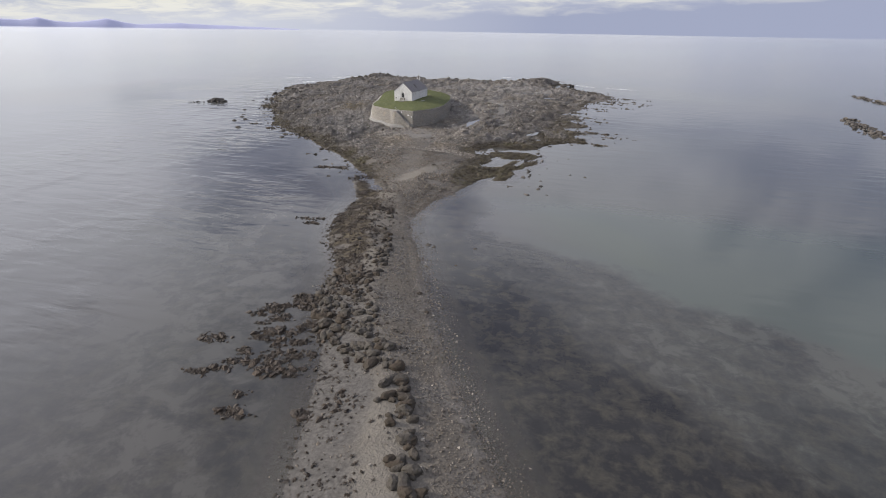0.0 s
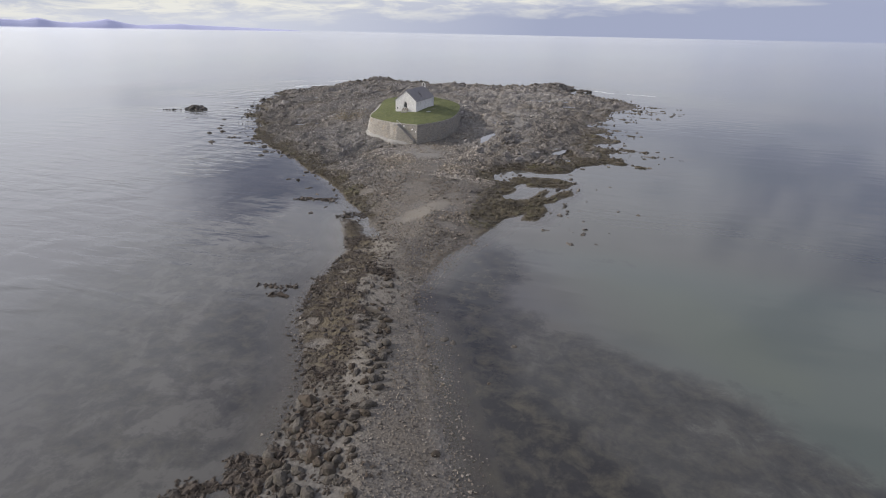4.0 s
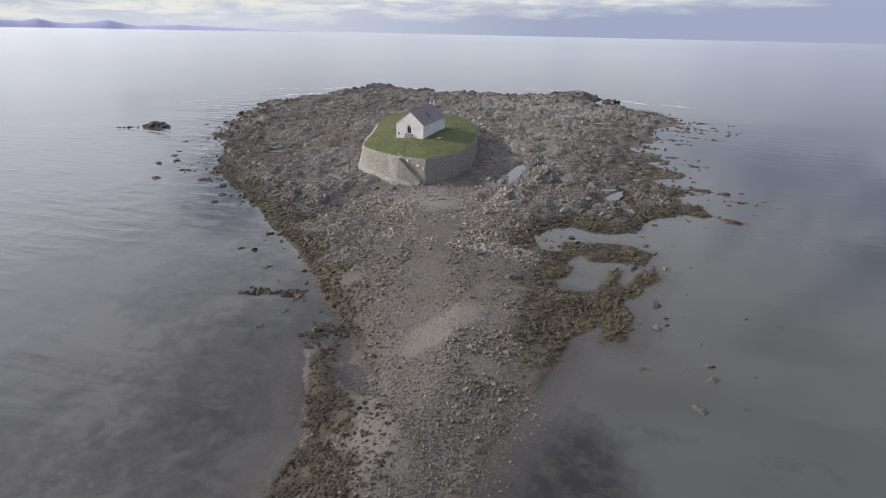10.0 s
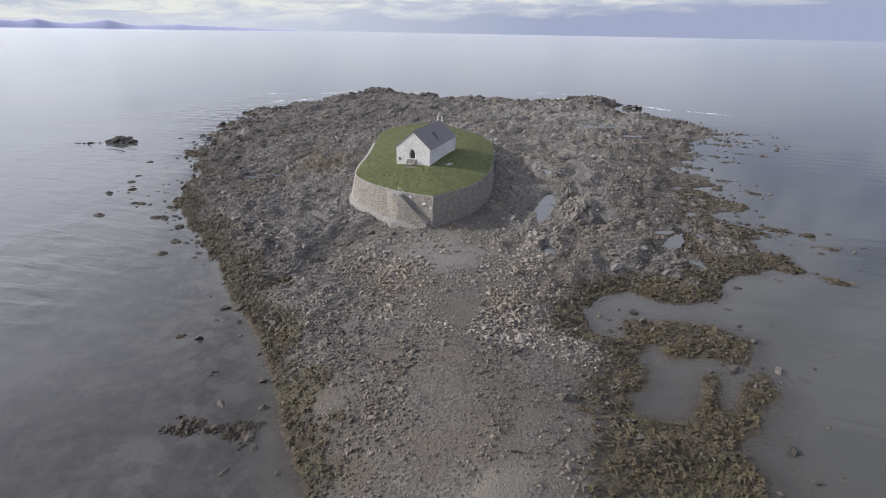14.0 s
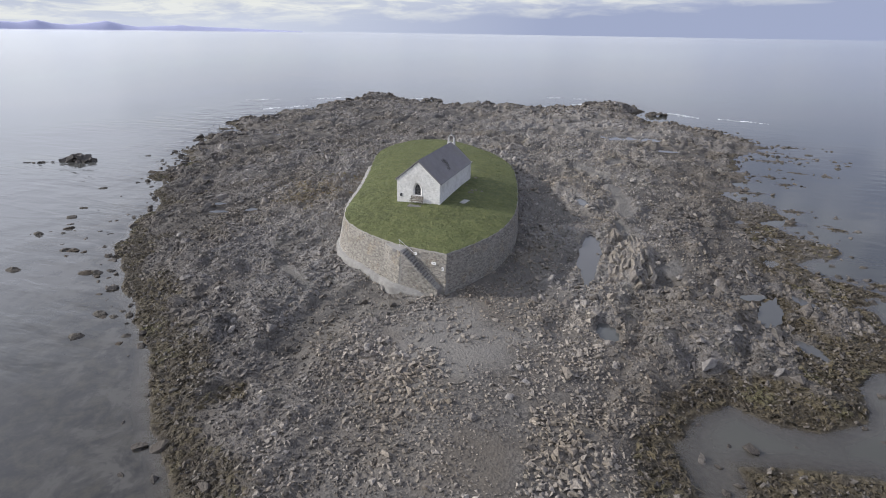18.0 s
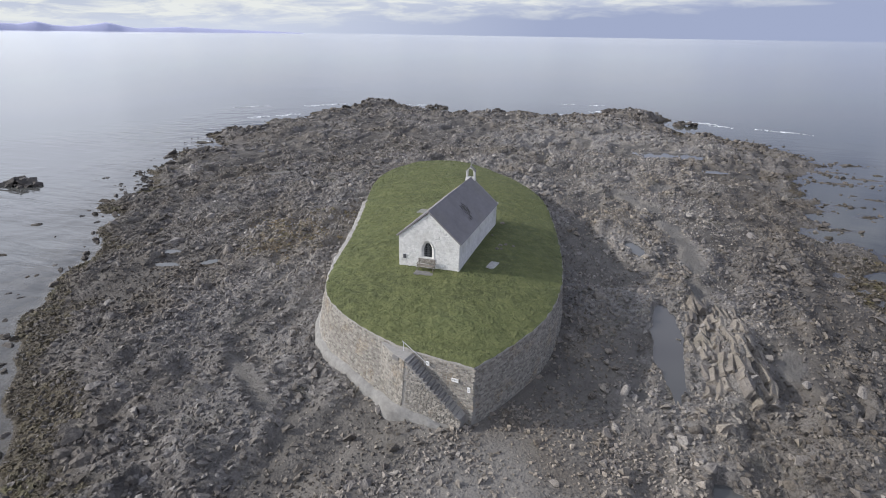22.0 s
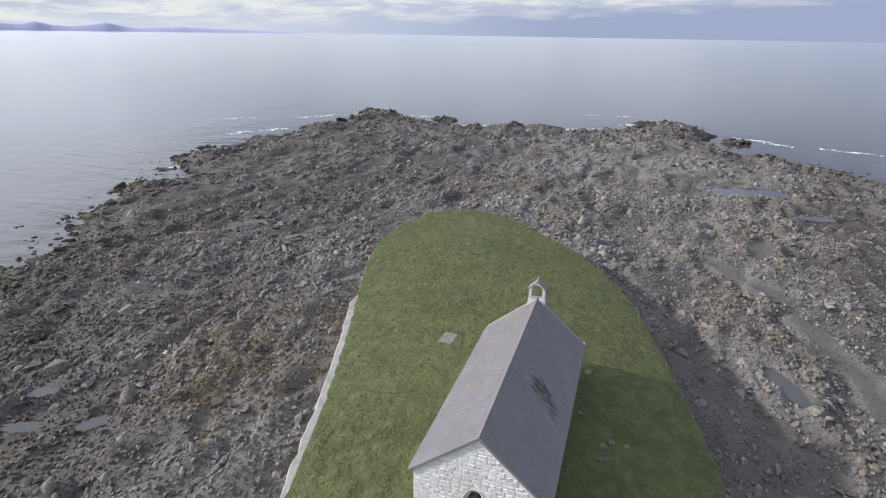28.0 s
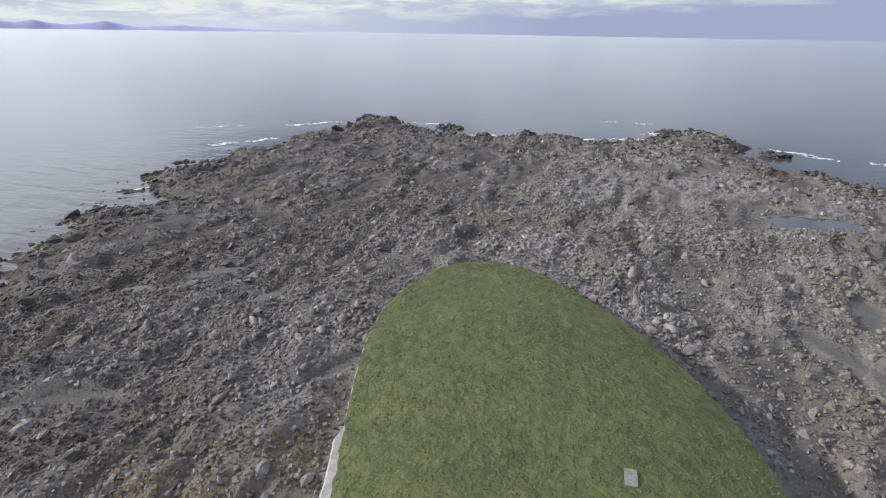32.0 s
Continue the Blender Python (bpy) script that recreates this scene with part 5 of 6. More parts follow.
def hull_mesh(n, seed, sharp=1.0, squash=(1, 1, 1)):
    """An angular stone: the hull of some points; its vertices and triangles."""
    r = np.random.RandomState(seed)
    p = r.normal(size=(n, 3))
    p /= np.linalg.norm(p, axis=1)[:, None]
    p *= (1 - 0.35 * sharp * r.rand(n))[:, None] * np.array(squash)
    bm = bmesh.new()
    for q in p:
        bm.verts.new(q)
    res = bmesh.ops.convex_hull(bm, input=bm.verts)
    bmesh.ops.delete(bm, geom=list({v for v in res["geom_interior"] if isinstance(v, bmesh.types.BMVert)}), context="VERTS")
    bmesh.ops.triangulate(bm, faces=bm.faces)
    bmesh.ops.recalc_face_normals(bm, faces=bm.faces)
    bm.verts.index_update()
    v = np.array([q.co[:] for q in bm.verts], np.float32)
    f = np.array([[q.index for q in face.verts] for face in bm.faces], np.int32)
    bm.free()
    return v, f


STONES = [hull_mesh(13 + k % 4, 100 + k, 0.9, (1.25, 0.86, 0.60)) for k in range(14)]
SMALL = [hull_mesh(8, 200 + k, 0.6, (1.1, 0.9, 0.65)) for k in range(10)]
ROUND = [hull_mesh(13, 400 + k, 0.5, (1.15, 0.92, 0.7)) for k in range(10)]


def frond_tuft(seed):
    """A sprawl of weed: thin blades lying outwards from a low heap."""
    r = np.random.RandomState(seed)
    v, f = [], []
    for k in range(11):
        q, l, w_ = r.rand() * 6.283, 0.6 + 0.6 * r.rand(), 0.16 + 0.14 * r.rand()
        d, s = np.array([math.cos(q), math.sin(q), 0]), np.array([-math.sin(q), math.cos(q), 0])
        root = np.array([r.normal() * 0.25, r.normal() * 0.25, 0.12 + 0.3 * r.rand()])
        b = len(v)
        v += [root - s * w_, root + s * w_, root + d * l - np.array([0, 0, root[2] + 0.1 * r.rand()]) + s * r.normal() * 0.2]
        f.append((b, b + 1, b + 2))
    return np.array(v, np.float32), np.array(f, np.int32)


FRONDS = [frond_tuft(500 + k) for k in range(10)]


def scatter(name, protos, x, y, z, size, mat, label, category, yaw=None, tilt=0.35, lift=0.15, shade=False):
    """Many stones in one mesh."""
    n = len(x)
    if not n:
        return None
    which = RS.randint(0, len(protos), n)
    yaw = RS.rand(n) * 6.283 if yaw is None else yaw
    tx, ty = RS.normal(size=n) * tilt, RS.normal(size=n) * tilt
    stretch = 0.75 + 0.5 * RS.rand(n, 3)
    vs, fs, base = [], [], 0
    for k, (pv, pf) in enumerate(protos):
        m = which == k
        c = int(m.sum())
        if not c:
            continue
        p = pv[None] * (stretch[m] * size[m][:, None])[:, None, :]
        a, b, g = tx[m][:, None], ty[m][:, None], yaw[m][:, None]
        px, py, pz = p[..., 0], p[..., 1], p[..., 2]
        py, pz = py * np.cos(a) - pz * np.sin(a), py * np.sin(a) + pz * np.cos(a)
        px, pz = px * np.cos(b) + pz * np.sin(b), pz * np.cos(b) - px * np.sin(b)
        px, py = px * np.cos(g) - py * np.sin(g), px * np.sin(g) + py * np.cos(g)
        p = np.stack([px + x[m][:, None], py + y[m][:, None], pz + (z[m] + lift * size[m])[:, None]], -1)
        vs.append(p.reshape(-1, 3))
        fs.append((pf[None] + (base + np.arange(c) * len(pv))[:, None, None]).reshape(-1, 3))
        base += c * len(pv)
    ob = mesh_object(name, np.concatenate(vs), np.concatenate(fs), mat, shade=shade)
    tagged(ob, label, category, kind="stuff")
    return ob


def jitter(x0, x1, y0, y1, step):
    a, b = np.meshgrid(np.arange(x0, x1, step), np.arange(y0, y1, step))
    a, b = a.ravel() + (RS.rand(a.size) - 0.5) * step * 1.4, b.ravel() + (RS.rand(a.size) - 0.5) * step * 1.4
    return a, b


def fields(x, y):
    return [look_up(f, x, y) for f in (H, D, BE, FLAT, PW, weedy, sandy, mud)]


def strike(n, spread=0.5):
    return radians(92) + RS.normal(size=n) * spread


# bedrock rubble all over the island
x, y = jitter(-100, 75, -62, 188, 0.56)
h, d, be, fl, pw, we, sa, mu = fields(x, y)
keep = (d > -0.5) & (h > 0.02) & ((np.abs(x - path_line(y)) > 2.4 + 1.5 * fbm(x, y, 4, 2, 191)) | (y > -12)) & (be < 0.35 + 0.6 * RS.rand(x.size)) & (fl < 0.35) & (pw < -0.5) & (mu < 0.4)
keep &= ((y > -40) | (x < 25)) & (y > -56)
keep &= RS.rand(x.size) < np.where(y > 105, 0.75, 1.0) * (0.35 + 0.65 * smooth(-0.5, 0.1, fbm(x, y, 5, 2, 151)))
rk = look_up(BEDROCK, x, y)
lp = np.maximum(look_up(LUMP, x, y), 0.8 * smooth(0.1, 0.5, be))
keep &= RS.rand(x.size) > 0.45 * rk
keep &= RS.rand(x.size) < 0.22 + 0.78 * lp
keep &= (RS.rand(x.size) > (0.3 + 0.5 * smooth(25, 33, x)) * smooth(0.4, 0.7, we))
x, y, h, d, we, be, lp = x[keep], y[keep], h[keep], d[keep], we[keep], be[keep], lp[keep]
big = (0.62 + 0.5 * lp) * (1 - 0.4 * be) * (1 - 0.45 * smooth(-8, -16, y) * smooth(-8, 2, x)) * (0.66 + 0.5 * smooth(-0.2, 0.5, fbm(x, y, 12, 3, 161)) + 0.35 * smooth(95, 130, y))
size = np.exp(RS.normal(size=x.size) * 0.42) * 0.225 * big
size = size * (1 - 0.35 * smooth(0.3, 0.8, we))
dark = h + 0.5 * fbm(x, y, 8, 3, 171) - 1.3 * smooth(24 + 8 * smooth(12, 26, x), 7, d) * np.maximum(smooth(-25, -12, y), smooth(24, 12, x)) - 0.6 * smooth(-25, -60, x) - 1.4 * smooth(90, 135, y) - 1.5 * smooth(-13, -28, x) - 1.2 * smooth(25, 36, x) * smooth(80, 50, y) + RS.normal(size=x.size) * 0.45
pale = smooth(6, 16, x) * smooth(-8, 6, y) * smooth(90, 60, y) * smooth(31, 25, x) + 0.5 * smooth(-4, -14, y) * smooth(-6, 4, x) * smooth(26, 18, x) + 0.6 * smooth(0, 12, fbm(x, y, 20, 2, 175) * 10)
pale = pale * np.where(y < -8, 0.45, 1.0)
kind = np.where(dark < 1.15, 1, np.where(pale + RS.rand(x.size) > 1.45, 2, 0))
kind = np.where(we > 0.35 + 0.5 * RS.rand(x.size), 3, kind)
for k, (nm, mat, lab) in enumerate((("shore_rocks", M_ROCK, "jagged grey-brown rocks covering the tidal island"), ("dark_shore_rocks", M_DARK, "dark wet rocks along the tide line"),
                                    ("pale_shore_rocks", M_PALE, "pale lichen-covered rocks beside the walled mound"), ("weedy_shore_rocks", M_OLIVE, "rocks grown over with brown seaweed"))):
    m = kind == k
    m1 = m & (y < -8)
    scatter("rounded_" + nm, ROUND, x[m1], y[m1], h[m1], 0.85 * size[m1], mat, lab.replace("jagged", "rounded"), "rocks", None, 0.4, 0.2)
    m1 = m & (y >= -8)
    scatter(nm, STONES, x[m1], y[m1], h[m1], size[m1], mat, lab, "rocks", strike(int(m1.sum())), 0.40, 0.1, True)

# small broken stone filling the gaps where the camera passes nearest
x, y = jitter(-58, 62, -46, 92, 0.36)
h, d, be, fl, pw, we, sa, mu = fields(x, y)
keep = (h > 0.05) & (be < 0.7) & (fl < 0.35) & (pw < -0.25) & (mu < 0.5) & (RS.rand(x.size) < (0.60 + 0.3 * look_up(LUMP, x, y)) * smooth(76, 50, np.hypot(x - 0, (y - 18) * 0.9)))
x, y, h = x[keep], y[keep], h[keep]
size = np.exp(RS.normal(size=x.size) * 0.38) * 0.155
dark = h + 0.6 * fbm(x, y, 8, 3, 171) - 1.3 * smooth(-13, -28, x) - 1.0 * smooth(25, 36, x) * smooth(80, 50, y) + RS.normal(size=x.size) * 0.5
pale = RS.rand(x.size) < 0.12 + 0.6 * smooth(-4, -14, y) * smooth(-6, 4, x) * smooth(32, 24, x) + 0.25 * smooth(6, 16, x) * smooth(-8, 6, y)
for m, nm, mat, lab in (((dark >= 1.2) & ~pale, "broken_stone", M_ROCK, "small broken grey stone between the rocks"), (dark < 1.2, "dark_broken_stone", M_DARK, "small dark broken stone between the rocks"),
                        ((dark >= 1.2) & pale, "pale_broken_stone", M_PALE, "small pale broken stone between the rocks")):
    scatter(nm, SMALL, x[m], y[m], h[m], size[m], mat, lab, "stones", strike(int(m.sum())), 0.5, 0.3)

# larger outcrops standing out of the rubble
x, y = jitter(-98, 72, -60, 176, 2.1)
h, d, be, fl, pw, we, sa, mu = fields(x, y)
keep = (d > 0.3) & (be < 0.35) & (fl < 0.2) & (we < 0.4) & (pw < -1.6) & (mu < 0.2) & (RS.rand(x.size) < 0.3 + 0.5 * look_up(BEDROCK, x, y))
x, y, h, we = x[keep], y[keep], h[keep], we[keep]
size = np.exp(RS.normal(size=x.size) * 0.42) * 0.46
near = np.hypot(x - 2, y - 16) < 37
size = np.minimum(size, np.where(near, 0.60, 0.85))
PROTO_MESH = []
for k, (pv, pf) in enumerate(STONES):
    for mat in (M_ROCK, M_PALE, M_DARK):
        me = bpy.data.meshes.new("outcrop")
        me.from_pydata([tuple(v) for v in pv.tolist()], [], pf.tolist())
        me.materials.append(mat)
        PROTO_MESH.append(me)
for xx, yy, hh, ss in list(zip(x[near], y[near], h[near], size[near]))[:290]:
    tone_ = random.choice((0, 1, 1) if xx > 12 and yy > -8 else (0, 0, 2) if xx > -4 else (0, 2, 2))
    ob = new("shore_boulder", PROTO_MESH[3 * random.randrange(len(STONES)) + tone_])
    ob.matrix_world = pose(xx, yy, hh + 0.1 * ss, random.gauss(0, 18), random.gauss(0, 18), 92 + random.gauss(0, 25)) @ Matrix.Diagonal((ss, ss, ss, 1))
    tagged(ob, "angular grey boulder among the rocks near the mound", "rock", "boulders round the mound")
x, y, h, size = x[~near], y[~near], h[~near], size[~near]
m = h + RS.normal(size=x.size) * 0.3 > 1.15
scatter("rock_outcrops", STONES, x[m], y[m], h[m], size[m], M_ROCK, "larger grey bedrock outcrops among the rubble", "rocks", strike(int(m.sum()), 0.4), 0.35, 0.1)
m = ~m
scatter("dark_rock_outcrops", STONES, x[m], y[m], h[m], size[m], M_DARK, "larger dark outcrops along the shore", "rocks", strike(int(m.sum()), 0.4), 0.35, 0.1)

# crags along the seaward rim
x, y = jitter(-104, 74, 20, 184, 2.0)
h, d, be, fl, pw, we, sa, mu = fields(x, y)
rim = np.maximum(smooth(100, 125, y), smooth(-48, -62, x))
keep = (d > -5) & (d < 10) & (fl < 0.3) & (RS.rand(x.size) < rim * np.where(d > 0, 0.55, 0.20) * smooth(-0.4, 0.2, fbm(x, y, 9, 2, 205) + 0.1))
x, y, h, d = x[keep], y[keep], h[keep], d[keep]
scatter("shore_crags", STONES, x, y, np.maximum(h, -0.3), np.exp(RS.normal(size=x.size) * 0.35) * np.where(d > 0, 0.80, 0.38), M_BLACK, "dark jagged crags along the seaward rim", "rocks", strike(x.size, 0.7), 0.35, 0.05)

# stones standing in the shallows
x, y = jitter(-112, 80, -60, 182, 1.1)
h, d, be, fl, pw, we, sa, mu = fields(x, y)
keep = (h < 0.0) & (h > -0.75) & (RS.rand(x.size) < (0.16 + 0.30 * smooth(-20, -40, x) + 0.34 * smooth(40, 50, x) * smooth(-5, 5, y)) * smooth(-0.75, -0.05, h)) & (fl < 0.3) & ~((x > 20) & (x < 45) & (y < -48)) & ((x < 25) | (y > -30) | (x > 43))
x, y, h = x[keep], y[keep], h[keep]
scatter("wading_rocks", STONES, x, y, np.maximum(h, -0.3), 0.25 + 0.45 * RS.rand(x.size) ** 2, M_BLACK, "dark rocks standing in the shallow water", "rocks", None, 0.3, 0.25)

# cobbles on the fan before the stairs, finer towards the middle
x, y = jitter(-6, 52, -82, -9, 0.30)
h, d, be, fl, pw, we, sa, mu = fields(x, y)
keep = (h > 0.0) & ((be > 0.15) | ((y < -38) & (x > 24))) & (pw < -0.3) & (RS.rand(x.size) < (0.95 - 0.8 * sa) * smooth(-0.3, 0.1, fbm(x, y, 3, 2, 181) + 0.25)) & (fl < 0.3) & (we < 0.45)
x, y, h, be = x[keep], y[keep], h[keep], be[keep]
core = smooth(4.0, 1.0, np.abs(x - path_line(y)))
size = np.exp(RS.normal(size=x.size) * 0.42) * (0.172 - 0.080 * core) * (0.8 + 0.5 * smooth(-0.3, 0.4, fbm(x, y, 5, 3, 185)))
size *= np.where(be < 0.3, 0.7, 1.0) * np.where(y < -37, 0.72, 1.0)
m = (RS.rand(x.size) < 0.78) & (y > -37)
low = y <= -37
scatter("causeway_cobbles", SMALL, x[low], y[low], h[low], size[low], M_SHINGLE, "brownish-grey cobbles where the causeway meets the island", "stones", None, 0.4, 0.25)
scatter("cobbles", SMALL, x[m], y[m], h[m], size[m], M_COBBLE, "grey cobbles spread over the beach", "stones", None, 0.4, 0.25)
m = ~m & ~low
scatter("pale_cobbles", SMALL, x[m], y[m], h[m], size[m], M_PALE, "pale cobbles spread over the beach", "stones", None, 0.4, 0.25)

# shingle on the causeway
x, y = jitter(24, 76, -152, -62, 0.26)
h, d, be, fl, pw, we, sa, mu = fields(x, y)
ac, al = strip(x, y)
keep = (h > -0.12) & (ac > -0.3) & (RS.rand(x.size) < np.where(ac > 0.9, 0.9, 0.16) * (1 - 0.8 * sa) * (1 - 0.8 * we))
x, y, h = x[keep], y[keep], h[keep]
size = np.exp(RS.normal(size=x.size) * 0.35) * 0.085
m = RS.rand(x.size) < 0.88
scatter("causeway_shingle", SMALL, x[m], y[m], h[m], size[m], M_SHINGLE, "grey shingle along the causeway", "stones", None, 0.4, 0.3)
scatter("pale_causeway_shingle", SMALL, x[~m], y[~m], h[~m], size[~m], M_PALE, "pale shingle along the causeway", "stones", None, 0.4, 0.3)

# seaweed in clumps
x, y = jitter(-95, 75, -152, 178, 0.42)
h, d, be, fl, pw, we, sa, mu = fields(x, y)
ac, al = strip(x, y)
keep = (we > 0.35) & (h > 0.04) & (h < 1.6) & (fl < 0.4) & (RS.rand(x.size) < np.where(y < 30, 0.95, 0.35) * we)
x, y, h = x[keep], y[keep], h[keep]
size = 0.18 + 0.26 * RS.rand(x.size)
m = y > -58
scatter("seaweed", FRONDS, x[m], y[m], h[m], size[m] * 1.1, M_OLIVE, "olive-brown wrack lying in clumps over the rocks", "seaweed", None, 0.25, 0.08)
# the bed of fine brown weed along the causeway's sheltered flank
x, y = jitter(15, 45, -106, -57, 0.27)
h, d, be, fl, pw, we, sa, mu = fields(x, y)
ac, al = strip(x, y)
keep = (we > 0.3) & (h > -0.2) & (ac > -0.15) & (ac < 1.02) & (RS.rand(x.size) < 0.9 * we * smooth(-0.5, 0.0, fbm(x, y, 1.6, 2, 88)))
x, y, h = x[keep], y[keep], h[keep]
big = 0.75 + 0.7 * smooth(-0.2, 0.5, fbm(x, y, 2.2, 2, 89))
scatter("brown_weed_bed", FRONDS, x, y, h, (0.12 + 0.16 * RS.rand(x.size)) * big, M_WEED, "fine reddish-brown weed bed along the causeway", "seaweed", None, 0.2, 0.1)
# lumps of weed-grown stone between the boulders
x, y = jitter(30, 56, -132, -76, 0.55)
h, d, be, fl, pw, we, sa, mu = fields(x, y)
ac, al = strip(x, y)
keep = (h > -0.2) & (ac > -0.12) & (ac < 1.0) & (RS.rand(x.size) < 0.75 * smooth(0.15, 0.5, we + 0.25 * fbm(x, y, 3, 2, 96)) * np.where(y > -100, 0.5, 1.0))
x, y, h = x[keep], y[keep], h[keep]
scatter("weedy_lumps", ROUND, x, y, h, 0.12 + 0.24 * RS.rand(x.size) ** 1.5, M_WEED, "dark weed-grown stones packed on the causeway flank", "rocks", None, 0.3, 0.15)
# stray tufts on the sand and shingle of the causeway
x, y = jitter(26, 74, -152, -66, 0.5)
h, d, be, fl, pw, we, sa, mu = fields(x, y)
ac, al = strip(x, y)
keep = (h > -0.15) & (ac > -0.2) & (ac < 1.3) & (RS.rand(x.size) < 0.55 * smooth(0.0, 0.45, fbm(x, y, 3, 3, 97) + 0.7 * smooth(-121, -110, y) * smooth(1.1, 0.8, ac) + 0.35 * smooth(0.3, 0.0, ac) + 0.55 * smooth(0.75, 0.35, ac) * smooth(-116, -120, y)))
x, y, h = x[keep], y[keep], h[keep]
scatter("stray_weed", FRONDS, x, y, h, 0.10 + 0.22 * RS.rand(x.size) ** 2, M_WEED, "tufts of brown weed strewn over the shingle", "seaweed", None, 0.2, 0.1)
m = RS.rand(x.size) < 0.5
scatter("strewn_stones", SMALL, x[m] + RS.normal(size=int(m.sum())) * 0.4, y[m] + RS.normal(size=int(m.sum())) * 0.4, h[m], 0.08 + 0.14 * RS.rand(int(m.sum())) ** 2, M_DARK, "dark stones strewn along the causeway", "stones", None, 0.4, 0.2)

# dry ochre grass and lichen on the rocks below the sunny wall
m_, t_ = material("ochre_growth")
t_.surface(t_.principled(t_.mix(t_.ramp(t_.noise(t_.pos(), 0.5, 4), (0.4, 0.0), (0.6, 1.0)), (0.140, 0.125, 0.070), (0.195, 0.142, 0.082)), 0.95))
x, y = jitter(-36, -6, -12, 34, 0.36)
h, d, be, fl, pw, we, sa, mu = fields(x, y)
oc = look_up(ochre, x, y)
keep = (oc > 0.2) & (pw < -0.3) & (RS.rand(x.size) < 0.75 * oc * smooth(-0.2, 0.25, fbm(x, y, 2.5, 3, 99) + 0.1))
scatter("ochre_tufts", FRONDS, x[keep], y[keep], h[keep], 0.10 + 0.16 * RS.rand(int(keep.sum())), m_, "ochre and olive tufts growing between the rocks", "tufts", None, 0.3, 0.5)

# weed rafts awash beside the causeway: ragged heaps of weed with a few stones in them
cx = np.array([9.9, 10.6, 7.1, 6.2, 32.7, 33.7, 35.4, 35.6, 37.5, 40.1, 41.5, 41.0, 34.9, 36.1, 39.9, 40.6, 37.7, 38.0, 38.1, 35.3, 36.4, 34.2, 36.5, 38.1, 39.2, 22.0, 23.9, 25.4, 46.3, 39.5])
cy = np.array([-53.1, -52.7, -53.7, -54.0, -117.2, -110.5, -112.4, -107.0, -115.1, -119.7, -120.1, -117.5, -122.0, -118.3, -123.6, -125.9, -119.6, -106.9, -108.9, -109.5, -108.7, -111.2, -114.2, -105.7, -115.6, -84.0, -85.2, -80.5, -124.2, -113.0])
reach = np.array([0.9, 0.5, 0.8, 0.4, 0.7, 0.5, 0.6, 0.7, 0.9, 0.8, 0.8, 1.1, 0.5, 0.4, 0.3, 0.4, 0.7, 1.0, 0.9, 0.8, 0.7, 0.7, 0.6, 0.8, 0.8, 0.7, 0.6, 0.5, 0.4, 0.9])
x, y = [], []
for a, b, s in zip(cx, cy, reach):
    for k in range(int(3 + 6 * s)):
        u, v = RS.normal() * s * 1.25, RS.normal() * s * 0.5
        n = RS.randint(4, 34)
        w_ = RS.uniform(0.10, 0.36)
        x.append(a + u * 0.9 - v * 0.43 + RS.normal(size=n) * w_ * 1.5)
        y.append(b + u * 0.43 + v * 0.9 + RS.normal(size=n) * w_)
x, y = np.concatenate(x), np.concatenate(y)
scatter("weed_rafts", FRONDS, x, y, np.full(x.size, -0.03), 0.09 + 0.18 * RS.rand(x.size), M_WEED, "ragged rafts of brown seaweed awash in the shallows", "seaweed", None, 0.25, 0.12)
m = RS.rand(x.size) < 0.16
scatter("raft_stones", ROUND, x[m], y[m], np.full(int(m.sum()), -0.06), 0.16 + 0.30 * RS.rand(int(m.sum())) ** 2, M_WEED, "weed-grown stones showing through the seaweed", "rocks", None, 0.3, 0.15)

# ---- single boulders ----


def make_boulder_material():
    m, t = material("boulder")
    p = t.node("ShaderNodeTexCoord").outputs["Object"]
    n = t.noise(p, 2.4, 6, 0.65)
    r = t.node("ShaderNodeObjectInfo").outputs["Random"]
    c = t.mix(t.ramp(r, (0.25, 0.0), (0.6, 1.0)), (0.056, 0.041, 0.029), (0.076, 0.066, 0.056))
    c = t.mix(t.ramp(n, (0.42, 0.0), (0.65, 0.85)), c, (0.040, 0.034, 0.022))
    t.surface(t.principled(c, 0.8, t.bump(n, 0.8, 0.15)))
    return m


M_BOULDER = make_boulder_material()


def boulder_mesh(seed, squash):
    bm = bmesh.new()
    bmesh.ops.create_icosphere(bm, subdivisions=2, radius=1)
    for v in bm.verts:
        c = v.co.copy()
        f = 1 + 0.34 * noise.noise(c * 1.1 + Vector((seed * 7.1, 0, 0))) + 0.2 * noise.noise(c * 2.7 + Vector((0, seed * 3.3, 0)))
        f = round(f * 7) / 7 * 0.5 + f * 0.5
        v.co = Vector((c.x * squash[0], c.y * squash[1], c.z * squash[2])) * f
    me = bpy.data.meshes.new("boulder")
    for face in bm.faces:
        face.smooth = False
    bm.to_mesh(me)
    bm.free()
    me.materials.append(M_BOULDER)
    return me


BOULDERS = [boulder_mesh(k, (1.1 + 0.15 * (k % 3), 0.9, 0.68 + 0.08 * (k % 4))) for k in range(9)]


def boulder(name, x, y, size, label, group, mesh=None, mat=None, squash=1.0, dz=0.22):
    ob = new(name, mesh or BOULDERS[random.randrange(9)])
    z = max(float(look_up(H, np.array([x]), np.array([y]))[0]), -0.25)
    ob.matrix_world = pose(x, y, z + dz * size, random.uniform(-14, 14), random.uniform(-14, 14), random.uniform(0, 360)) @ Matrix.Diagonal((size, size, size * squash, 1))
    tagged(ob, label, "rock", group)
    return ob


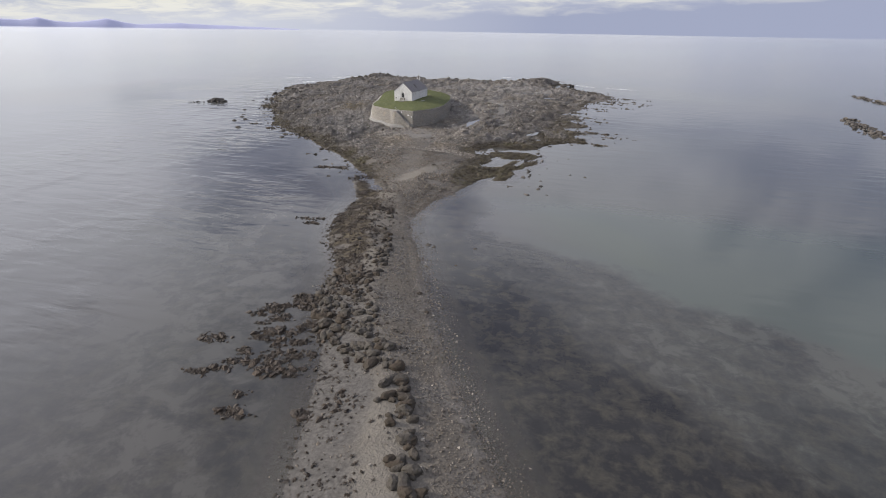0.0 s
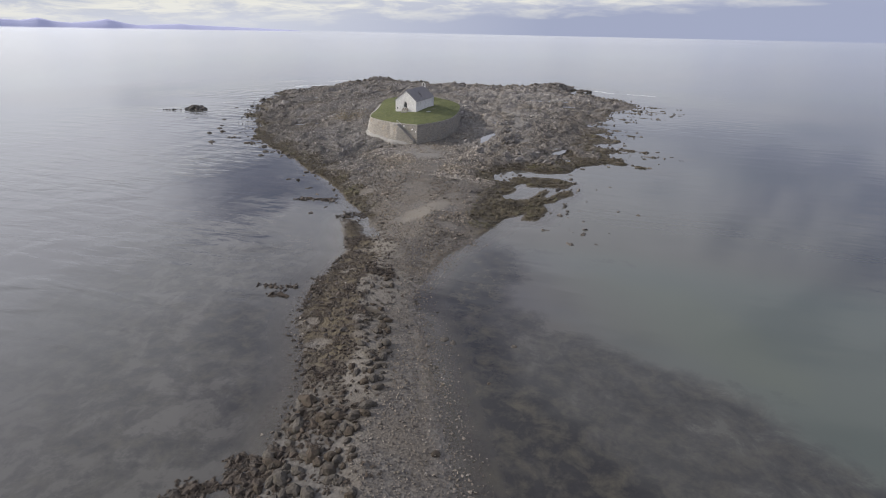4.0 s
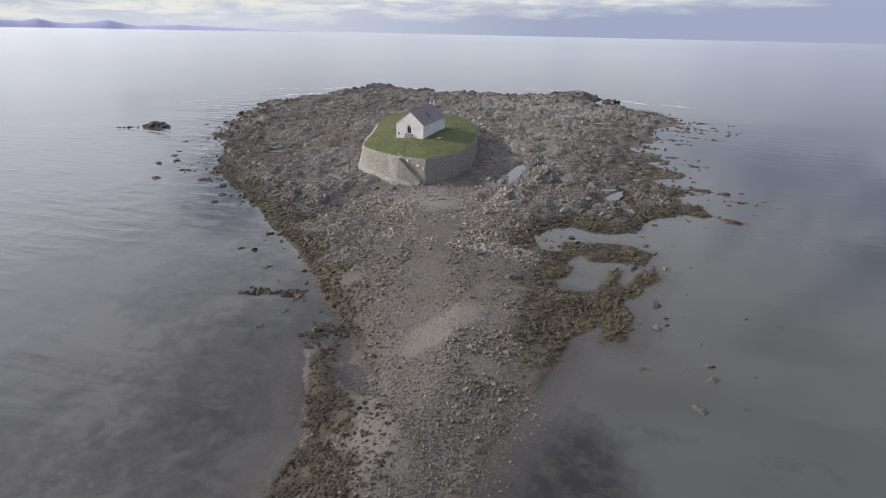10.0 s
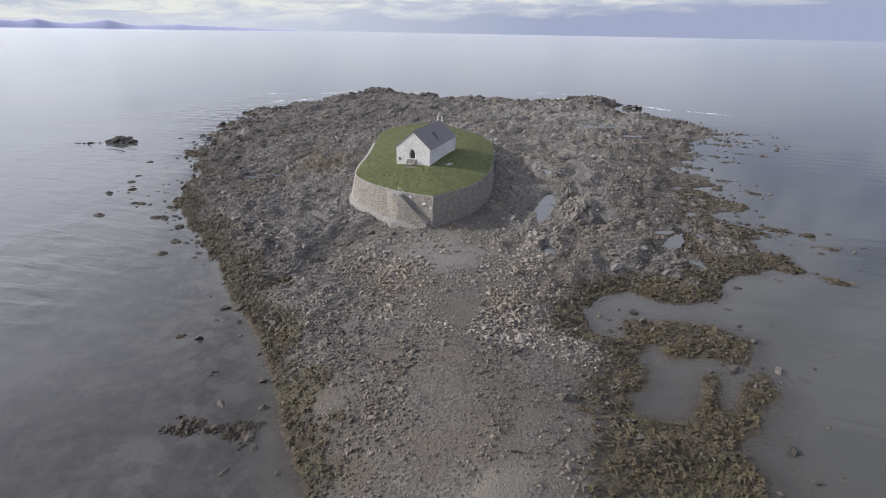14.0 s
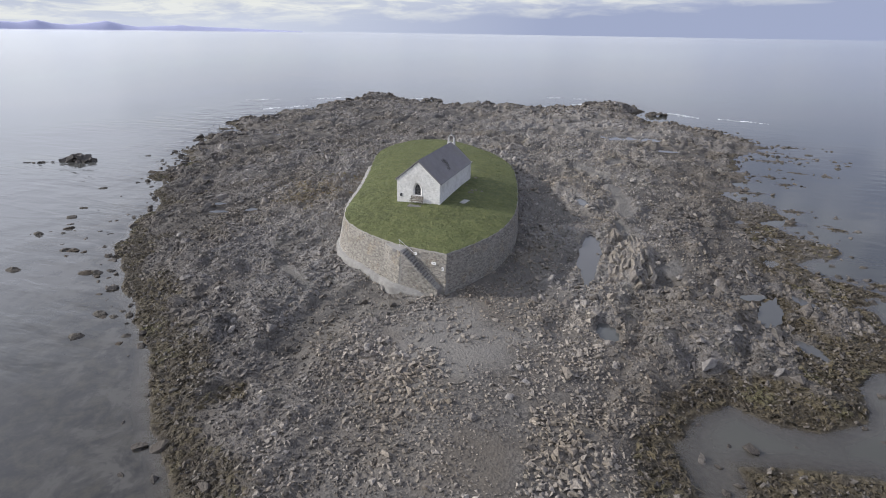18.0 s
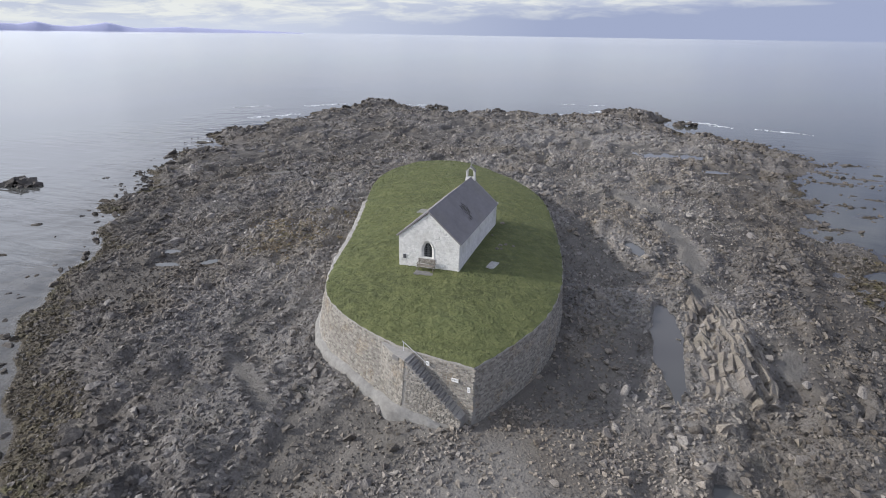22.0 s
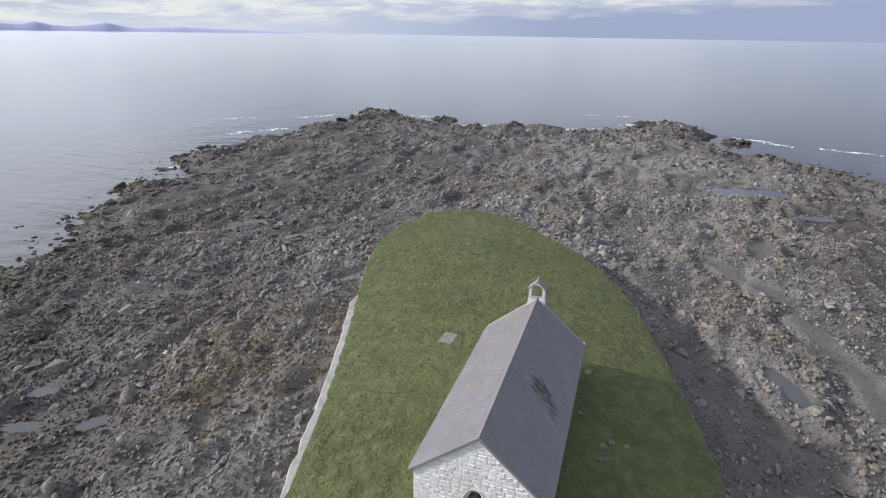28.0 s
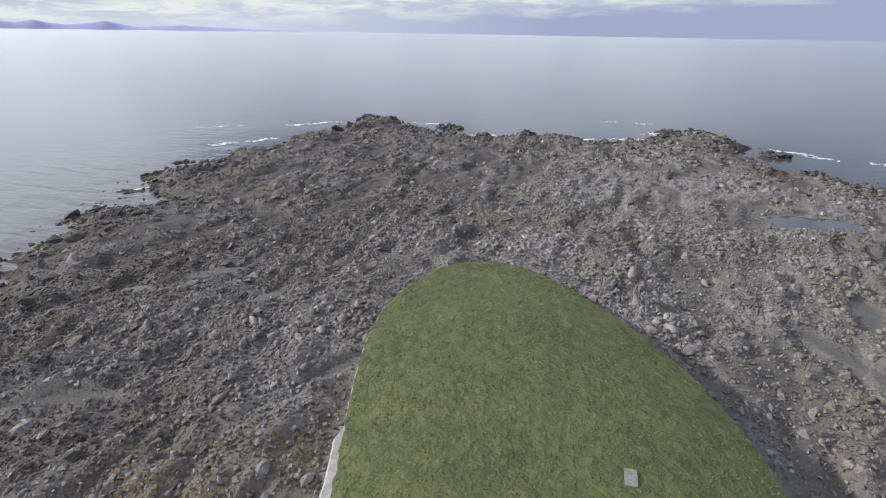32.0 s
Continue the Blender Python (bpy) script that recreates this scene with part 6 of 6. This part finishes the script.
for k in range(296):
    if k < 170:                                        # the dense heap on the sheltered flank
        yb = random.uniform(-117.5, -100)
        xl, xr = float(np.interp(yb, XL_Y, XL_X)), float(np.interp(yb, XR_Y, XR_X))
        xb, size = xr + 0.3 - (xr - xl + 0.6) * random.random() ** 0.9 * float(np.interp(yb, [-117.5, -113], [0.55, 1.0])), random.choice((0.22, 0.26, 0.32, 0.38, 0.44, 0.54))
    elif k < 236:                                      # the single file beside the shingle path
        yb = random.uniform(-131, -117)
        xb, size = float(np.interp(yb, XR_Y, XR_X)) + 0.2 - abs(random.gauss(0, 1.1)), random.choice((0.24, 0.3, 0.38, 0.46, 0.54))
    else:
        yb = random.uniform(-100, -78)
        xb, size = float(np.interp(yb, XR_Y, XR_X)) + 0.2 - abs(random.gauss(0, 2.0)), random.choice((0.2, 0.26, 0.32, 0.4))
    boulder("causeway_boulder", xb, yb, size * random.uniform(0.85, 1.15), "brown weed-covered boulder on the causeway", "causeway boulders")

for x, y, s in ((3.6, -48.1, 0.5), (-3.0, -43.7, 0.5), (-40.9, -20.2, 0.8), (-52.1, -3.6, 0.9), (-32.1, -17.8, 0.8),
                (61.4, 10.7, 0.9), (64, 12, 0.6), (49.2, -86.9, 0.45), (43.0, -87.9, 0.4), (48.5, -93.2, 0.32), (50.8, -93.6, 0.3),
                (47.3, -102.3, 0.3), (49.5, -106.0, 0.25), (44, -88.3, 0.35), (6.0, -51.0, 0.35), (0.8, -46.5, 0.3), (-55, 0.5, 0.6), (-62, 10, 0.7), (70, 80, 0.9), (73, 84, 0.7), (68, 94, 0.8)):
    boulder("sea_rock", x, y, s, "dark seaweed-topped rock standing in the shallow sea", "sea rocks", squash=0.62, dz=0.15)

for x, y, n in ((-50.8, -5.9, 3), (-48.6, -8.9, 5), (-49.0, -11.5, 4), (-42.8, -11.4, 4), (-40.2, -14.0, 6), (-38.1, -12.8, 3), (-32.2, -18.0, 4), (-26.2, -20.8, 4), (-24.0, -22.6, 5), (-21.5, -24.5, 6),
                (-28.5, -18.4, 3), (-45.5, -3.0, 3), (-68.6, 30.0, 5), (-76.6, 34.0, 3), (-72.0, 37.5, 3), (-62.5, 22.0, 3), (-17.5, -27.5, 3)):
    for k in range(n):
        boulder("wading_rock", x + random.gauss(0, 1.0), y + random.gauss(0, 0.6), random.choice((0.25, 0.35, 0.45, 0.65)), "dark rock standing in a cluster off the shore", "wading rocks", squash=0.7, dz=0.25)

for k in range(18):
    a, r = random.uniform(0, 6.283), random.uniform(0.2, 1.0) ** 0.6
    x, y = 17 + 7 * r * math.cos(a), -23 + 9 * r * math.sin(a)
    if float(inside_distance(np.array([x]), np.array([y]), WALL)[0]) < -1.8:
        ob = boulder("beach_boulder", x, y, random.uniform(0.22, 0.5), "weathered grey boulder on the shingle below the stairs", "beach boulders", mesh=PROTO_MESH[3 * (k % 14)], squash=0.8)


def islet(name, x, y, length, wide, turn, height, n, label):
    """A skerry: a low heap of rough rocks."""
    r = np.random.RandomState(int(abs(x) * 10))
    heap = empty(name, (x, y, 0))
    tagged(heap, label, "rock", "skerries")
    c, s = math.cos(radians(turn)), math.sin(radians(turn))
    for k in range(n):
        u = r.uniform(-1, 1)
        v = r.normal() * 0.4 * math.sqrt(max(1 - u * u, 0.05))
        top = height * max(1 - u * u, 0) * max(1 - v * v, 0.1)
        size = r.uniform(0.5, 1.15) * (0.5 + 0.36 * height)
        rock = new("rock", SKERRY_MESH[r.randint(len(SKERRY_MESH))])
        rock.parent = heap
        rock.matrix_local = pose(u * length * c - v * wide * s, u * length * s + v * wide * c, top * r.uniform(0.0, 0.7) - 0.2 + 0.1 * size, r.normal() * 20, r.normal() * 20, r.uniform(0, 360)) @ Matrix.Diagonal((size, size, size, 1))


SKERRY_MESH = []
for pv, pf in STONES:
    me = bpy.data.meshes.new("skerry_rock")
    me.from_pydata([tuple(v) for v in pv.tolist()], [], pf.tolist())
    me.materials.append(M_BLACK)
    SKERRY_MESH.append(me)

islet("skerry", -85.2, 24.3, 3.2, 2.4, 12, 1.7, 44, "low dark skerry off the shore")
islet("skerry", -90.5, 20.4, 3.6, 1.0, 25, 0.3, 16, "line of dark rocks awash beside the skerry")
islet("skerry", 139, 74, 4, 3.5, 80, 1.1, 30, "low dark skerry in the open water")
islet("skerry", 138, 52, 16, 4, 88, 1.2, 90, "long dark skerry in the open water")
islet("skerry", 170, 146, 22, 3.5, 95, 1.2, 80, "long dark skerry in the open water")
islet("skerry", -84, 163, 3.2, 3.0, 20, 2.2, 30, "rugged rock pile at the seaward point")
islet("skerry", -74, 160, 4.5, 3.0, 150, 2.4, 44, "rugged rock pile at the seaward point")
islet("skerry", -53, 158, 5, 2.5, 175, 1.6, 34, "rugged rock pile at the seaward point")
islet("skerry", -21, 156, 3, 2.5, 10, 1.5, 22, "rugged rock pile at the seaward point")
islet("skerry", 15, 177, 9, 4, 5, 2.0, 64, "broad rock hump at the seaward point")
islet("skerry", 33.5, 151, 3.6, 2.6, 10, 1.9, 30, "rock hump standing off the shore")
islet("skerry", -29, 155, 2.6, 2.0, 60, 2.2, 20, "dark rock stack at the seaward point")
islet("skerry", -40, 148, 2.4, 1.8, 20, 1.6, 16, "dark rock stack at the seaward point")
islet("skerry", 38, 134, 2.4, 2.0, 150, 1.3, 16, "rock hump standing off the shore")

# ---- surf along the seaward shore ----
def surf():
    m, t = material("foam")
    t.surface(t.principled(t.mix(t.noise(t.pos(), 2.0, 5), (0.62, 0.64, 0.66), (0.85, 0.86, 0.87)), 0.9))
    xs, ys = [], []
    for x, y, l, wd, turn, n in ((-117, 132, 7, 0.5, 35, 200), (-98, 144, 4, 0.5, 25, 150), (-93, 151, 6, 0.7, 35, 260), (-98.7, 111, 4, 0.8, 40, 200), (-93, 119, 4, 0.6, 50, 150), (-78, 157, 3, 0.7, 20, 120),
                                 (-40, 150, 5, 0.5, 5, 140), (-12.7, 155, 5, 0.6, 5, 200), (-1.6, 160, 6, 0.7, 10, 240), (5, 173, 4, 0.8, 40, 160), (-9, 191, 3, 0.4, 0, 90), (3, 192, 3, 0.4, 0, 90),
                                 (39, 158, 6, 0.5, -40, 200), (44, 153, 4, 0.5, -35, 120), (61, 149, 8, 0.6, -25, 260), (-84, 70, 2.5, 0.5, 40, 60), (-62, 163, 6, 0.5, 0, 130)):
        n = int(0.7 * n)
        u, v = RS.uniform(-1, 1, n) ** 3, RS.normal(size=n) * 0.9
        c, s = math.cos(radians(turn)), math.sin(radians(turn))
        a, b = u * l, v * wd + 0.9 * np.sin(u * 3)
        xs.append(x + a * c - b * s)
        ys.append(y + a * s + b * c)
    x, y = np.concatenate(xs), np.concatenate(ys)
    flat = [(v * np.array([1.6, 1.0, 0.12], np.float32), f) for v, f in SMALL]
    scatter("foam", flat, x, y, np.full(x.size, 0.03), 0.12 + 0.4 * RS.rand(x.size) ** 2, m, "white broken foam where small waves meet the rocks", "foam", None, 0.05, 0.0)


surf()

# tilted pale slabs of bedrock beside the long pool
for k in range(72):
    u, v = (k % 9), (k // 9)
    if random.random() < 0.22:
        continue
    x, y = 25.3 + 0.62 * u + random.uniform(-0.15, 0.15) - 0.07 * (v - 3), -2.2 + 1.85 * v + random.uniform(-0.8, 0.8)
    bm = bmesh.new()
    box(bm, -0.26, 0.26, -1.5, 1.5, -0.7, 0.5)
    bmesh.ops.bevel(bm, geom=list(bm.edges), offset=0.05, segments=1, affect="EDGES")
    bmesh.ops.subdivide_edges(bm, edges=list(bm.edges), cuts=2)
    for w_ in bm.verts:
        w_.co += 0.20 * noise.noise_vector(w_.co * 1.3 + Vector((k * 5.0, 0, 0))) + 0.13 * noise.noise_vector(w_.co * 3.6 + Vector((0, k * 5.0, 0)))
    ob = part("tilted_rock", bm, M_DARK if k % 5 == 0 else M_SLABROCK)
    z = float(look_up(H, np.array([x]), np.array([y]))[0])
    size = random.uniform(0.62, 0.95)
    ob.matrix_world = pose(x, y, z - 0.05, random.uniform(-7, 7), random.uniform(15, 45), 4 + random.uniform(-13, 13)) @ Matrix.Diagonal((size, random.uniform(0.4, 1.05), size * 0.9, 1))
    tagged(ob, "tilted grey slab of bedrock beside a tide pool", "rock", "tilted rock slabs")
